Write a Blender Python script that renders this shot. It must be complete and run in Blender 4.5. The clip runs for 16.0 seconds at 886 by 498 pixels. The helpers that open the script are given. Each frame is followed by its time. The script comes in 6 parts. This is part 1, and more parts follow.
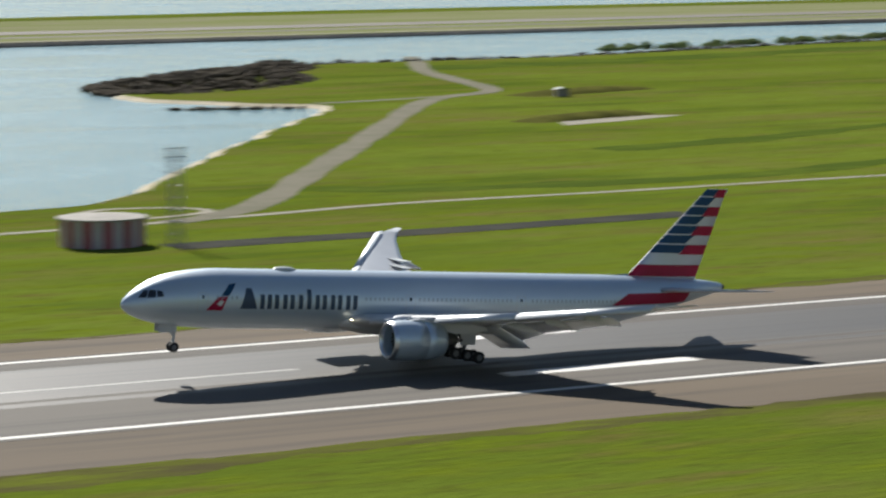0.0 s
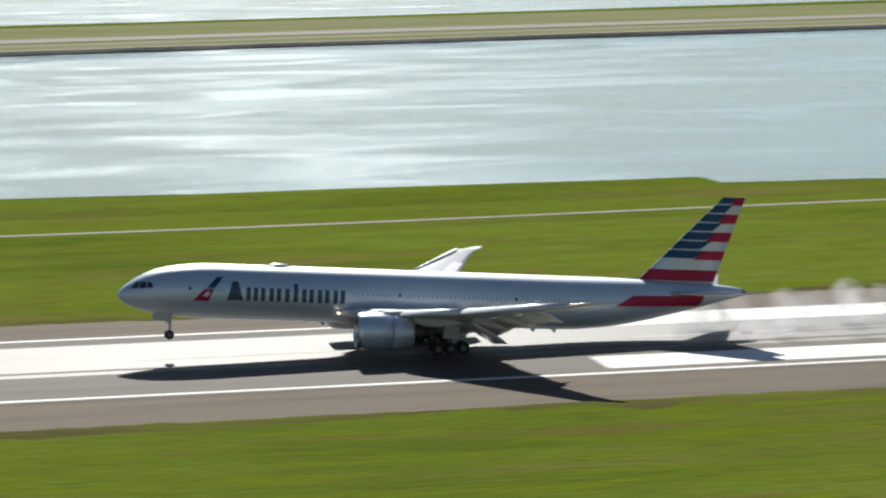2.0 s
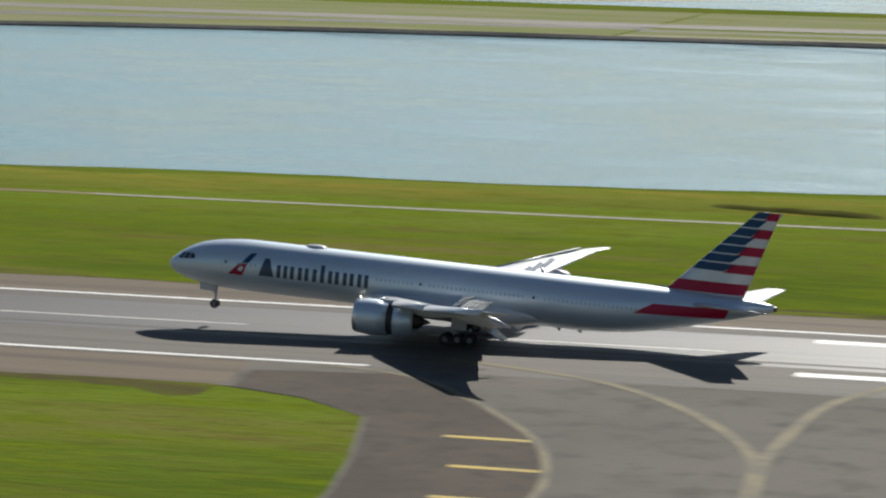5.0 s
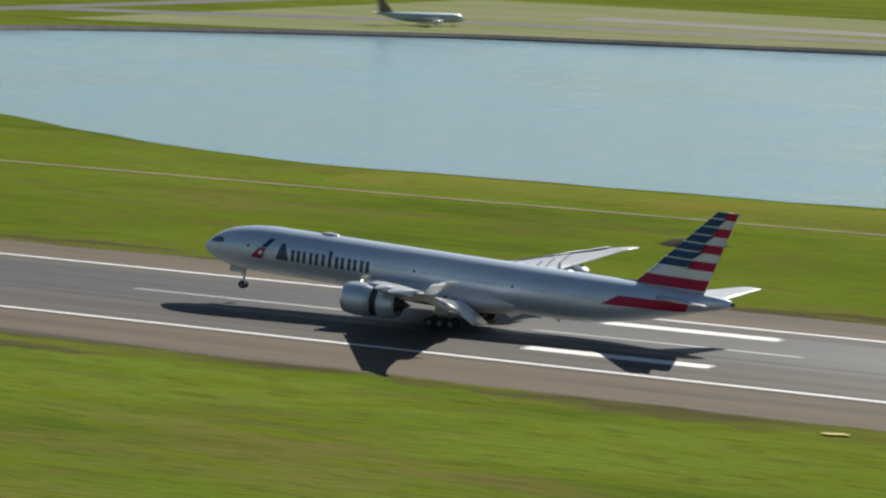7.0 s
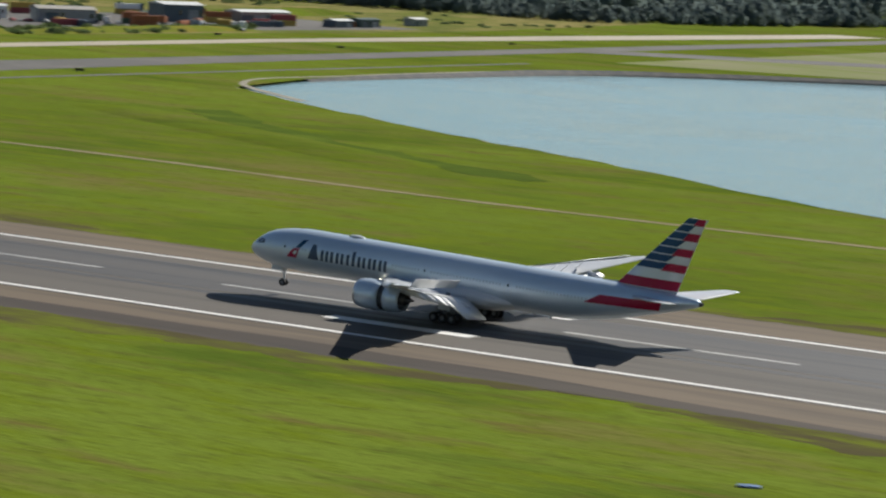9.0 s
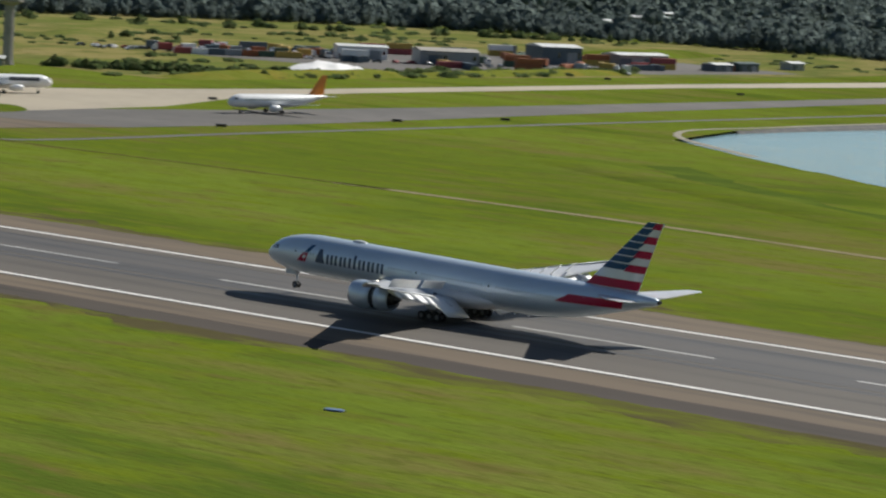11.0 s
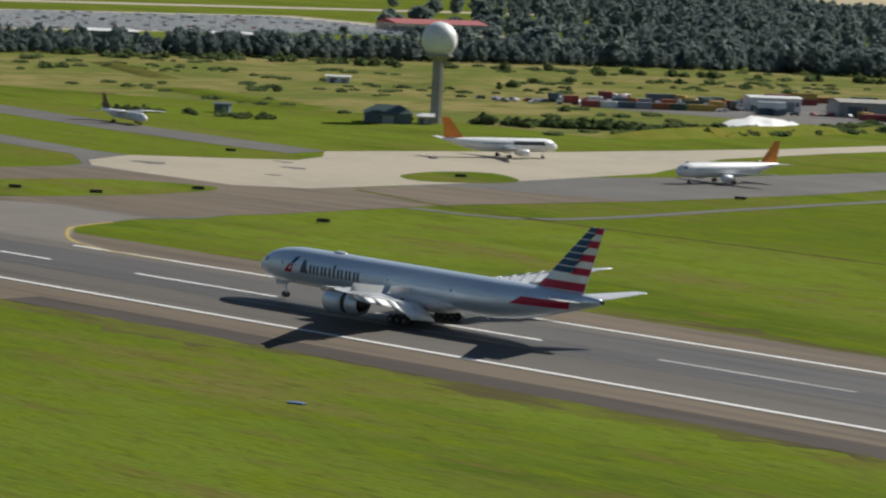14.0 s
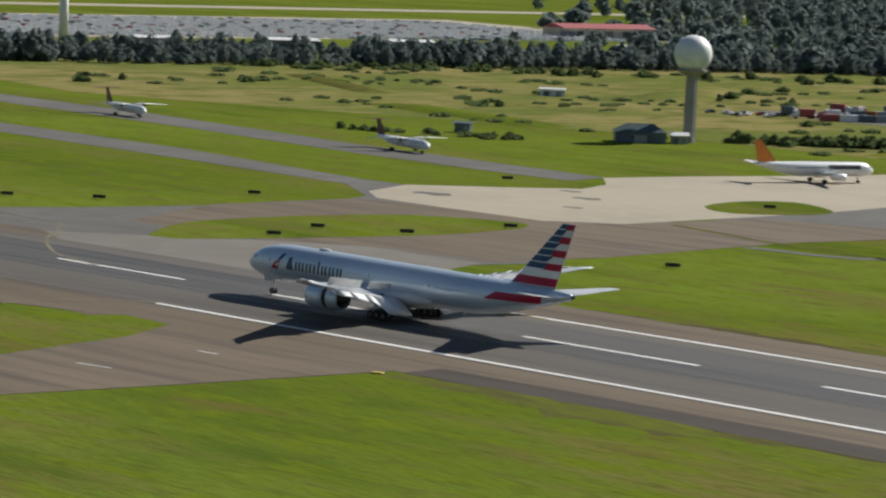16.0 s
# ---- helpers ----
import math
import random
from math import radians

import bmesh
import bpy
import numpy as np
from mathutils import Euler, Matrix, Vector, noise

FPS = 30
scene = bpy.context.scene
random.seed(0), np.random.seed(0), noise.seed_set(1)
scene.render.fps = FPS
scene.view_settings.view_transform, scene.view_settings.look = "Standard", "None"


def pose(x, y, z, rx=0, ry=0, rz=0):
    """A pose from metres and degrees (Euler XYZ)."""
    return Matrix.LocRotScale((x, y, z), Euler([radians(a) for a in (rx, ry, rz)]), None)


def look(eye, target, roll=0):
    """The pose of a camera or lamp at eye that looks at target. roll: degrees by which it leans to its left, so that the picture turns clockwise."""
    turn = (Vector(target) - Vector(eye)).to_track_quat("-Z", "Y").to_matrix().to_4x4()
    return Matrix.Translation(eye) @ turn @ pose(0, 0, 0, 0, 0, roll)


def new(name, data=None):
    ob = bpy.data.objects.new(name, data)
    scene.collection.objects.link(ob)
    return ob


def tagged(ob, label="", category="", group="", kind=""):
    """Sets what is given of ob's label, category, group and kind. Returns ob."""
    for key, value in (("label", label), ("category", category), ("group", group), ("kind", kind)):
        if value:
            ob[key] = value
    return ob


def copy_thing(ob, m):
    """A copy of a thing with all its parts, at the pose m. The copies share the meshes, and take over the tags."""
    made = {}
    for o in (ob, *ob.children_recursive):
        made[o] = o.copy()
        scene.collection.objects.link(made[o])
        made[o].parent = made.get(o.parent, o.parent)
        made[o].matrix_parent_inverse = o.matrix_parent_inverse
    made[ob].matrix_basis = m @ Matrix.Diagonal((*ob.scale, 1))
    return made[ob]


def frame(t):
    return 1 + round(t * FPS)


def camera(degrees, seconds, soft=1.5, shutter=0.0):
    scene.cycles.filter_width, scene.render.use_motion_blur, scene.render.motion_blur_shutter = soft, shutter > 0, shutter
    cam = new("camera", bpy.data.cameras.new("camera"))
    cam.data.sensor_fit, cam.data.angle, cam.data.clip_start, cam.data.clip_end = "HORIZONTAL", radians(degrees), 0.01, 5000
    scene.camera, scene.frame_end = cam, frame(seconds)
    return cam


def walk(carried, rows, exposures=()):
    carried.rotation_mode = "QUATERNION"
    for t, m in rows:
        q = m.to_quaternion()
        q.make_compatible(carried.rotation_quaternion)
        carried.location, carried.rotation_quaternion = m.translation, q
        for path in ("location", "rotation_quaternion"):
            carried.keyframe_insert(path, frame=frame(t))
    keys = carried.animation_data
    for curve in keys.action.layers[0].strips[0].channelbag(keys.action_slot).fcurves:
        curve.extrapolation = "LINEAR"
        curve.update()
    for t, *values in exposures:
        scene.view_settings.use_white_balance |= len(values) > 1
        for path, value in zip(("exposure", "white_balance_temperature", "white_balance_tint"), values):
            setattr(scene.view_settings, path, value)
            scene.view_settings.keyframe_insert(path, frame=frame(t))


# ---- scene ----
SHOT = 16.0
cam = camera(17.227, SHOT, soft=2.3, shutter=0.5)

# seconds, eye x y z, heading from +y towards +x, tilt, roll (degrees)
VIEWS = [
    (0.0, -147.44, -272.06, 44.78, 28.357, -6.020, -0.279),
    (0.5, -158.64, -287.24, 45.32, 23.409, -6.271, -0.819),
    (1.0, -170.38, -301.64, 46.09, 19.074, -6.403, -0.203),
    (1.5, -182.67, -314.11, 46.91, 15.149, -6.260, -0.766),
    (2.0, -195.24, -323.50, 47.60, 11.074, -6.229, -1.073),
    (2.5, -207.73, -329.39, 48.14, 6.935, -6.162, -0.510),
    (3.0, -219.94, -332.15, 48.57, 3.378, -6.253, -0.046),
    (3.5, -231.97, -332.87, 48.89, -0.291, -6.302, 0.233),
    (4.0, -243.97, -332.76, 49.30, -4.323, -6.383, 0.726),
    (6.5, -304.42, -333.01, 51.89, -21.358, -6.775, 2.103),
    (7.0, -317.72, -333.28, 52.65, -24.050, -6.735, 2.324),
    (7.5, -331.44, -333.65, 53.35, -26.598, -6.661, 2.699),
    (8.0, -345.53, -334.20, 53.92, -28.867, -6.624, 2.752),
    (8.5, -360.01, -334.96, 54.41, -30.721, -6.562, 2.728),
    (9.0, -374.67, -335.86, 54.87, -32.446, -6.487, 3.034),
    (9.5, -389.52, -336.86, 55.35, -34.067, -6.401, 2.770),
    (10.0, -404.47, -337.76, 55.75, -35.456, -6.328, 3.011),
    (12.5, -483.52, -338.89, 57.68, -40.285, -5.916, 3.058),
    (13.0, -501.27, -337.94, 57.83, -41.009, -5.847, 2.959),
    (13.5, -519.61, -336.71, 57.96, -41.613, -5.814, 2.802),
    (14.0, -538.24, -335.30, 58.17, -42.123, -5.802, 2.846),
    (14.5, -556.97, -333.83, 58.49, -42.607, -5.828, 2.726),
    (15.0, -575.68, -332.27, 58.95, -43.165, -5.850, 2.620),
    (15.5, -594.39, -330.71, 59.43, -43.616, -5.892, 2.624),
    (16.0, -613.11, -329.25, 59.88, -43.986, -5.945, 2.439),
]


def aimed(x, y, z, heading, tilt, roll):
    a, e = radians(heading), radians(tilt)
    way = Vector((math.sin(a) * math.cos(e), math.cos(a) * math.cos(e), math.sin(e)))
    return look((x, y, z), Vector((x, y, z)) + way * 100, roll)


walk(cam, [(r[0], aimed(*r[1:])) for r in VIEWS], exposures=((0, 0.60), (2, 0.52), (3.5, 0.44), (7, 0.5), (9, 0.54), (12.5, 0.42), (SHOT, 0.42)))

# seconds, main gear along the runway, height, nose-up pitch, bank (degrees)
ROLLOUT_Y = 2.04
ROLLOUT = [
    (0.0, 0.00, 0.70, 4.169, 2.079),
    (0.5, -32.45, 0.15, 4.267, 1.115),
    (1.0, -65.36, 0.00, 3.787, 0.210),
    (1.5, -98.60, 0.00, 4.183, -0.367),
    (2.0, -132.10, 0.00, 4.358, -0.626),
    (2.5, -165.85, 0.00, 4.203, -0.547),
    (3.0, -199.83, 0.00, 4.256, -0.332),
    (3.5, -233.87, 0.00, 4.326, -0.044),
    (4.0, -267.81, 0.00, 4.08, 0.185),
    (6.5, -432.79, 0.00, 3.139, 0.028),
    (7.0, -464.65, 0.00, 3.009, -0.265),
    (7.5, -495.89, 0.00, 2.761, -0.522),
    (8.0, -526.36, 0.00, 2.797, -0.683),
    (8.5, -556.05, 0.00, 2.609, -0.713),
    (9.0, -585.07, 0.00, 2.141, -0.642),
    (9.5, -613.43, 0.00, 2.007, -0.584),
    (10.0, -641.24, 0.00, 1.713, -0.462),
    (12.5, -772.61, 0.00, 0.936, 0.233),
    (13.0, -797.61, 0.00, 0.628, 0.164),
    (13.5, -822.21, 0.00, 0.687, -0.011),
    (14.0, -846.50, 0.00, 0.563, -0.106),
    (14.5, -870.47, 0.00, 0.647, -0.339),
    (15.0, -894.24, 0.00, 0.488, -0.460),
    (15.5, -917.71, 0.00, 0.397, -0.715),
    (16.0, -940.81, 0.00, 0.507, -1.108),
]

# ---- world, sun and exposure ----
SUN_HEIGHT, SUN_TURN = radians(36.0), radians(6.0)      # turn from +y towards +x
SUN_WAY = Vector((math.sin(SUN_TURN) * math.cos(SUN_HEIGHT), math.cos(SUN_TURN) * math.cos(SUN_HEIGHT), math.sin(SUN_HEIGHT)))
world = bpy.data.worlds.new("world")
world.use_nodes = True
scene.world = world
sky = world.node_tree.nodes.new("ShaderNodeTexSky")
sky.sky_type, sky.sun_disc, sky.sun_elevation, sky.sun_rotation = "NISHITA", False, SUN_HEIGHT, SUN_TURN
sky.air_density, sky.dust_density, sky.ozone_density = 1.0, 0.3, 2.5
world.node_tree.links.new(sky.outputs[0], world.node_tree.nodes["Background"].inputs[0])
world.node_tree.nodes["Background"].inputs[1].default_value = 0.046
sun = new("sun", bpy.data.lights.new("sun", "SUN"))
sun.data.energy, sun.data.angle, sun.data.color = 4.8, radians(0.55), (1.0, 0.97, 0.90)
sun.matrix_world = look(SUN_WAY * 200, (0, 0, 0))


# ---- materials ----
def material(name, base, rough=0.8, metal=0.0, spots=(), bump=0.0, bump_size=1.0, stretch=(1, 1, 1), coat=0.0, glow=0.0, ior=1.5, speck=0.0, spec=0.5):
    """A painted or natural surface. spots: (size in metres, colour, from, to) layers of noise over the base colour."""
    m = bpy.data.materials.new(name)
    m.use_nodes = True
    t = m.node_tree
    n, link = t.nodes, t.links.new
    b = n["Principled BSDF"]
    b.inputs["Roughness"].default_value, b.inputs["Metallic"].default_value = rough, metal
    b.inputs["Coat Weight"].default_value, b.inputs["IOR"].default_value = coat, ior
    b.inputs["Specular IOR Level"].default_value = spec
    place = n.new("ShaderNodeNewGeometry")
    scale = n.new("ShaderNodeMapping")
    scale.inputs["Scale"].default_value = stretch
    link(place.outputs["Position"], scale.inputs["Vector"])
    colour = n.new("ShaderNodeRGB")
    colour.outputs[0].default_value = (*base, 1)
    out = colour.outputs[0]
    for size, tone, low, high in spots:
        grain = n.new("ShaderNodeTexNoise")
        grain.inputs["Scale"].default_value, grain.inputs["Detail"].default_value, grain.inputs["Roughness"].default_value = 1 / size, 6, 0.6
        link(scale.outputs[0], grain.inputs["Vector"])
        ramp = n.new("ShaderNodeMapRange")
        ramp.inputs["From Min"].default_value, ramp.inputs["From Max"].default_value = low, high
        link(grain.outputs["Fac"], ramp.inputs["Value"])
        mix = n.new("ShaderNodeMix")
        mix.data_type = "RGBA"
        link(ramp.outputs[0], mix.inputs[0])
        link(out, mix.inputs[6])
        mix.inputs[7].default_value = (*tone, 1)
        out = mix.outputs[2]
    if speck:
        info = n.new("ShaderNodeObjectInfo")
        shade = n.new("ShaderNodeHueSaturation")
        ramp = n.new("ShaderNodeMapRange")
        ramp.inputs["To Min"].default_value, ramp.inputs["To Max"].default_value = 1 - speck, 1 + speck
        link(info.outputs["Random"], ramp.inputs["Value"])
        link(ramp.outputs[0], shade.inputs["Value"])
        link(out, shade.inputs["Color"])
        out = shade.outputs[0]
    link(out, b.inputs["Base Color"])
    if bump:
        grain = n.new("ShaderNodeTexNoise")
        grain.inputs["Scale"].default_value, grain.inputs["Detail"].default_value = 1 / bump_size, 5
        link(scale.outputs[0], grain.inputs["Vector"])
        relief = n.new("ShaderNodeBump")
        relief.inputs["Distance"].default_value = bump
        link(grain.outputs["Fac"], relief.inputs["Height"])
        link(relief.outputs[0], b.inputs["Normal"])
    if glow:
        b.inputs["Emission Color"].default_value, b.inputs["Emission Strength"].default_value = (*base, 1), glow
    return m


GRASS = material("mown_grass", (0.127, 0.168, 0.024), 0.9, spots=(
    (150, (0.092, 0.126, 0.016), 0.44, 0.58), (48, (0.070, 0.104, 0.015), 0.50, 0.62), (34, (0.138, 0.126, 0.038), 0.51, 0.66), (11, (0.118, 0.105, 0.030), 0.54, 0.68), (7, (0.112, 0.146, 0.013), 0.48, 0.66),
    (2.6, (0.078, 0.088, 0.018), 0.52, 0.74), (0.7, (0.075, 0.090, 0.014), 0.52, 0.80)), bump=0.2, bump_size=1.4, stretch=(0.4, 1.3, 1), spec=0.0)
VERGE = material("dark_ragged_verge_grass", (0.105, 0.115, 0.026), 0.95, spots=((14, (0.080, 0.070, 0.036), 0.44, 0.58), (9, (0.120, 0.140, 0.024), 0.50, 0.62), (2, (0.085, 0.076, 0.034), 0.5, 0.75)), bump=0.15, bump_size=1.0, stretch=(0.4, 1.5, 1), spec=0.0)
# dry far grass; distance haze is mixed into its colour as a pale tone
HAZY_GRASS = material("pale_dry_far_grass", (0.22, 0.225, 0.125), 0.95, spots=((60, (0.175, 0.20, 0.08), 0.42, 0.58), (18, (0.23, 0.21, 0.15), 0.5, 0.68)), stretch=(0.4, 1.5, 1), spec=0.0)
DARK_SHOULDER = material("dark_brown_asphalt_strip", (0.060, 0.050, 0.042), 0.9, spots=((30, (0.078, 0.066, 0.054), 0.42, 0.62), (5, (0.048, 0.042, 0.036), 0.5, 0.72)), bump=0.006, bump_size=0.2, stretch=(0.15, 1.5, 1), spec=0.1)
FIELD = material("rough_dry_grass", (0.215, 0.186, 0.074), 0.95, spots=(
    (95, (0.118, 0.142, 0.036), 0.44, 0.56), (40, (0.100, 0.122, 0.036), 0.52, 0.62), (30, (0.225, 0.188, 0.085), 0.54, 0.68), (12, (0.10, 0.110, 0.034), 0.50, 0.62), (3, (0.20, 0.17, 0.05), 0.5, 0.8)), bump=0.3, bump_size=2.0, stretch=(1.3, 0.6, 1), spec=0.0)
BANK = material("rank_shore_grass", (0.145, 0.162, 0.030), 0.95, spots=((25, (0.20, 0.165, 0.035), 0.50, 0.66), (4, (0.10, 0.115, 0.010), 0.5, 0.8)), bump=0.3, bump_size=1.5, stretch=(0.5, 1.5, 1), spec=0.0)
DITCH = material("damp_drain_grass", (0.085, 0.085, 0.025), 0.95, spots=((8, (0.12, 0.12, 0.03), 0.45, 0.65),), spec=0.0)
ASPHALT = material("worn_asphalt", (0.100, 0.090, 0.079), 0.8, spots=(
    (60, (0.124, 0.110, 0.095), 0.42, 0.62), (9, (0.072, 0.066, 0.060), 0.48, 0.66), (2.2, (0.125, 0.110, 0.095), 0.52, 0.70), (0.5, (0.11, 0.10, 0.09), 0.5, 0.8)), bump=0.006, bump_size=0.15, stretch=(0.05, 1.8, 1), spec=0.12)
SHOULDER = material("brown_grey_asphalt_shoulder", (0.128, 0.100, 0.072), 0.9, spots=(
    (40, (0.155, 0.122, 0.088), 0.42, 0.62), (7, (0.090, 0.074, 0.058), 0.48, 0.68)), bump=0.006, bump_size=0.2, stretch=(0.1, 1.5, 1), spec=0.12)
RUBBER = material("tyre_rubber_on_asphalt", (0.074, 0.070, 0.066), 0.56, spots=(
    (50, (0.098, 0.088, 0.077), 0.42, 0.62), (6, (0.045, 0.045, 0.045), 0.5, 0.7)), bump=0.004, bump_size=0.15, stretch=(0.05, 2.5, 1), spec=0.18)
TAXIWAY = material("grey_taxiway_asphalt", (0.105, 0.098, 0.09), 0.85, spots=(
    (45, (0.135, 0.125, 0.113), 0.42, 0.65), (8, (0.085, 0.08, 0.074), 0.5, 0.75)), bump=0.006, bump_size=0.2, spec=0.15)
EXIT_ASPHALT = material("brown_grey_exit_asphalt", (0.122, 0.113, 0.099), 0.95, spots=((30, (0.145, 0.133, 0.115), 0.42, 0.65), (6, (0.078, 0.072, 0.064), 0.5, 0.75)), bump=0.006, bump_size=0.2, spec=0.06)
LIGHT_ASPHALT = material("pale_worn_asphalt", (0.165, 0.150, 0.128), 0.85, spots=((35, (0.14, 0.126, 0.108), 0.42, 0.65), (7, (0.185, 0.168, 0.145), 0.5, 0.75)), bump=0.006, bump_size=0.2, spec=0.15)
CONCRETE = material("pale_concrete_apron", (0.315, 0.268, 0.192), 0.85, spots=((50, (0.265, 0.228, 0.165), 0.45, 0.65), (6, (0.335, 0.288, 0.21), 0.5, 0.7)), bump=0.005, bump_size=0.3)
GRAVEL = material("pale_gravel_track", (0.215, 0.188, 0.135), 0.95, spots=((12, (0.18, 0.165, 0.12), 0.45, 0.65), (1.5, (0.27, 0.245, 0.19), 0.5, 0.8)), bump=0.02, bump_size=0.3)
TRACK_TAN = material("tan_worn_track", (0.240, 0.205, 0.125), 0.95, spots=((9, (0.185, 0.162, 0.085), 0.45, 0.65), (1.5, (0.20, 0.17, 0.11), 0.5, 0.8)), spec=0.0)
DULL_GRAVEL = material("dull_grey_gravel_road", (0.165, 0.152, 0.112), 0.95, spots=((12, (0.135, 0.130, 0.088), 0.42, 0.62), (1.5, (0.20, 0.185, 0.14), 0.5, 0.8)), bump=0.02, bump_size=0.3, spec=0.05)
TAR = material("dark_tar_strip", (0.036, 0.037, 0.032), 0.95, spots=((10, (0.052, 0.052, 0.042), 0.45, 0.66),), spec=0.02)
DARK_SHADED_GRASS = material("dark_lush_grass", (0.066, 0.098, 0.018), 0.95, spots=((16, (0.095, 0.130, 0.020), 0.46, 0.62), (3, (0.055, 0.072, 0.016), 0.5, 0.72)), bump=0.2, bump_size=1.4, stretch=(0.4, 1.3, 1), spec=0.0)
EXIT_EDGE = material("dark_brown_taxiway_shoulder", (0.074, 0.062, 0.051), 0.95, spots=((14, (0.092, 0.078, 0.063), 0.42, 0.64), (3, (0.058, 0.050, 0.042), 0.5, 0.72)), bump=0.006, bump_size=0.2, spec=0.06)
SAND = material("pale_beach_sand", (0.42, 0.36, 0.25), 0.95, spots=((6, (0.30, 0.26, 0.18), 0.45, 0.7),), bump=0.03, bump_size=0.5)
WALL_STONE = material("dark_sea_wall_stone", (0.05, 0.05, 0.05), 0.9, spots=((4, (0.085, 0.08, 0.07), 0.45, 0.65),), bump=0.2, bump_size=1.5)
ROCK = material("dark_brown_rock", (0.050, 0.040, 0.028), 0.95, spots=((3, (0.085, 0.068, 0.042), 0.45, 0.7),), bump=0.2, bump_size=0.8, spec=0.05)
WHITE_LINE = material("white_runway_paint", (0.70, 0.68, 0.64), 0.75, spots=((10, (0.55, 0.54, 0.51), 0.5, 0.75), (0.7, (0.6, 0.59, 0.56), 0.55, 0.85)), stretch=(0.15, 1.5, 1))
YELLOW_LINE = material("yellow_taxiway_paint", (0.46, 0.33, 0.07), 0.8, spots=((5, (0.27, 0.215, 0.09), 0.42, 0.70), (0.8, (0.34, 0.25, 0.08), 0.5, 0.8)), spec=0.15)
FADED_LINE = material("faded_yellow_paint", (0.19, 0.165, 0.105), 0.85, spots=((5, (0.13, 0.118, 0.09), 0.42, 0.66),), spec=0.1)
FADED_WHITE = material("faded_white_paint", (0.36, 0.35, 0.33), 0.75, spots=((5, (0.24, 0.235, 0.225), 0.45, 0.7),), stretch=(0.2, 1, 1))


def foliage(name, tones, through_share, size):
    """Leaves that scatter light and let some of it through."""
    m = material(name, tones[0], 0.95, spots=((size * 3, tones[1], 0.42, 0.60), (size * 0.6, tones[2], 0.48, 0.72)), spec=0.0)
    n, link = m.node_tree.nodes, m.node_tree.links.new
    b = n["Principled BSDF"]
    lit, mix = n.new("ShaderNodeBsdfTranslucent"), n.new("ShaderNodeMixShader")
    link(b.inputs["Base Color"].links[0].from_socket, lit.inputs[0])
    mix.inputs[0].default_value = through_share
    link(b.outputs[0], mix.inputs[1])
    link(lit.outputs[0], mix.inputs[2])
    link(mix.outputs[0], n["Material Output"].inputs[0])
    return m


def water_material():
    m = bpy.data.materials.new("rippled_bay_water")
    m.use_nodes = True
    n, link = m.node_tree.nodes, m.node_tree.links.new
    b = n["Principled BSDF"]
    b.inputs["Base Color"].default_value = (0.195, 0.305, 0.325, 1)
    b.inputs["Roughness"].default_value, b.inputs["IOR"].default_value = 0.16, 1.33
    place = n.new("ShaderNodeNewGeometry")
    last = None
    for size, height, stretch in ((0.55, 0.06, (1, 1, 1)), (2.6, 0.30, (1, 1.3, 1)), (15.0, 0.10, (1, 1.3, 1))):
        scale = n.new("ShaderNodeMapping")
        scale.inputs["Scale"].default_value = stretch
        link(place.outputs["Position"], scale.inputs["Vector"])
        grain = n.new("ShaderNodeTexNoise")
        grain.inputs["Scale"].default_value, grain.inputs["Detail"].default_value = 1 / size, 4
        link(scale.outputs[0], grain.inputs["Vector"])
        relief = n.new("ShaderNodeBump")
        relief.inputs["Distance"].default_value = height
        link(grain.outputs["Fac"], relief.inputs["Height"])
        if last:
            link(last, relief.inputs["Normal"])
        last = relief.outputs[0]
    link(last, b.inputs["Normal"])
    calm = n.new("ShaderNodeTexNoise")
    scale = n.new("ShaderNodeMapping")
    scale.inputs["Scale"].default_value = (0.016, 0.024, 1)
    link(place.outputs["Position"], scale.inputs["Vector"])
    link(scale.outputs[0], calm.inputs["Vector"])
    calm.inputs["Scale"].default_value, calm.inputs["Detail"].default_value, calm.inputs["Distortion"].default_value = 1.0, 8, 0.8
    ramp = n.new("ShaderNodeMapRange")
    ramp.inputs["From Min"].default_value, ramp.inputs["From Max"].default_value = 0.35, 0.65
    ramp.inputs["To Min"].default_value, ramp.inputs["To Max"].default_value = 0.115, 0.230
    link(calm.outputs["Fac"], ramp.inputs["Value"])
    link(ramp.outputs[0], b.inputs["Roughness"])
    return m


WATER = water_material()
SILVER = material("silver_mica_paint", (0.56, 0.64, 0.71), 0.40, metal=0.45, spots=((6, (0.52, 0.60, 0.67), 0.45, 0.7), (0.8, (0.54, 0.62, 0.69), 0.5, 0.8)), coat=0.5)
GREY_PAINT = material("grey_wing_paint", (0.56, 0.57, 0.58), 0.33, spots=((2.5, (0.50, 0.51, 0.52), 0.45, 0.7), (0.5, (0.52, 0.53, 0.54), 0.5, 0.75)), coat=0.35)
# flaps and spoilers: paler than the wing paint, sunlight put into the colour
FLAP_SUNLIT = material("pale_flap_paint", (0.74, 0.74, 0.73), 0.4, spots=((1.8, (0.64, 0.64, 0.63), 0.45, 0.7), (0.4, (0.68, 0.68, 0.67), 0.5, 0.75)), coat=0.25)
BARE_METAL = material("polished_aluminium", (0.75, 0.76, 0.78), 0.36, metal=1.0, spots=((1.5, (0.66, 0.67, 0.69), 0.45, 0.7),))
DARK_METAL = material("dark_exhaust_metal", (0.10, 0.095, 0.09), 0.45, metal=0.8, spots=((0.6, (0.06, 0.06, 0.06), 0.45, 0.7),))
DARK_GAP = material("dark_grey_composite", (0.03, 0.03, 0.032), 0.6, spots=((0.5, (0.045, 0.045, 0.045), 0.45, 0.7),))
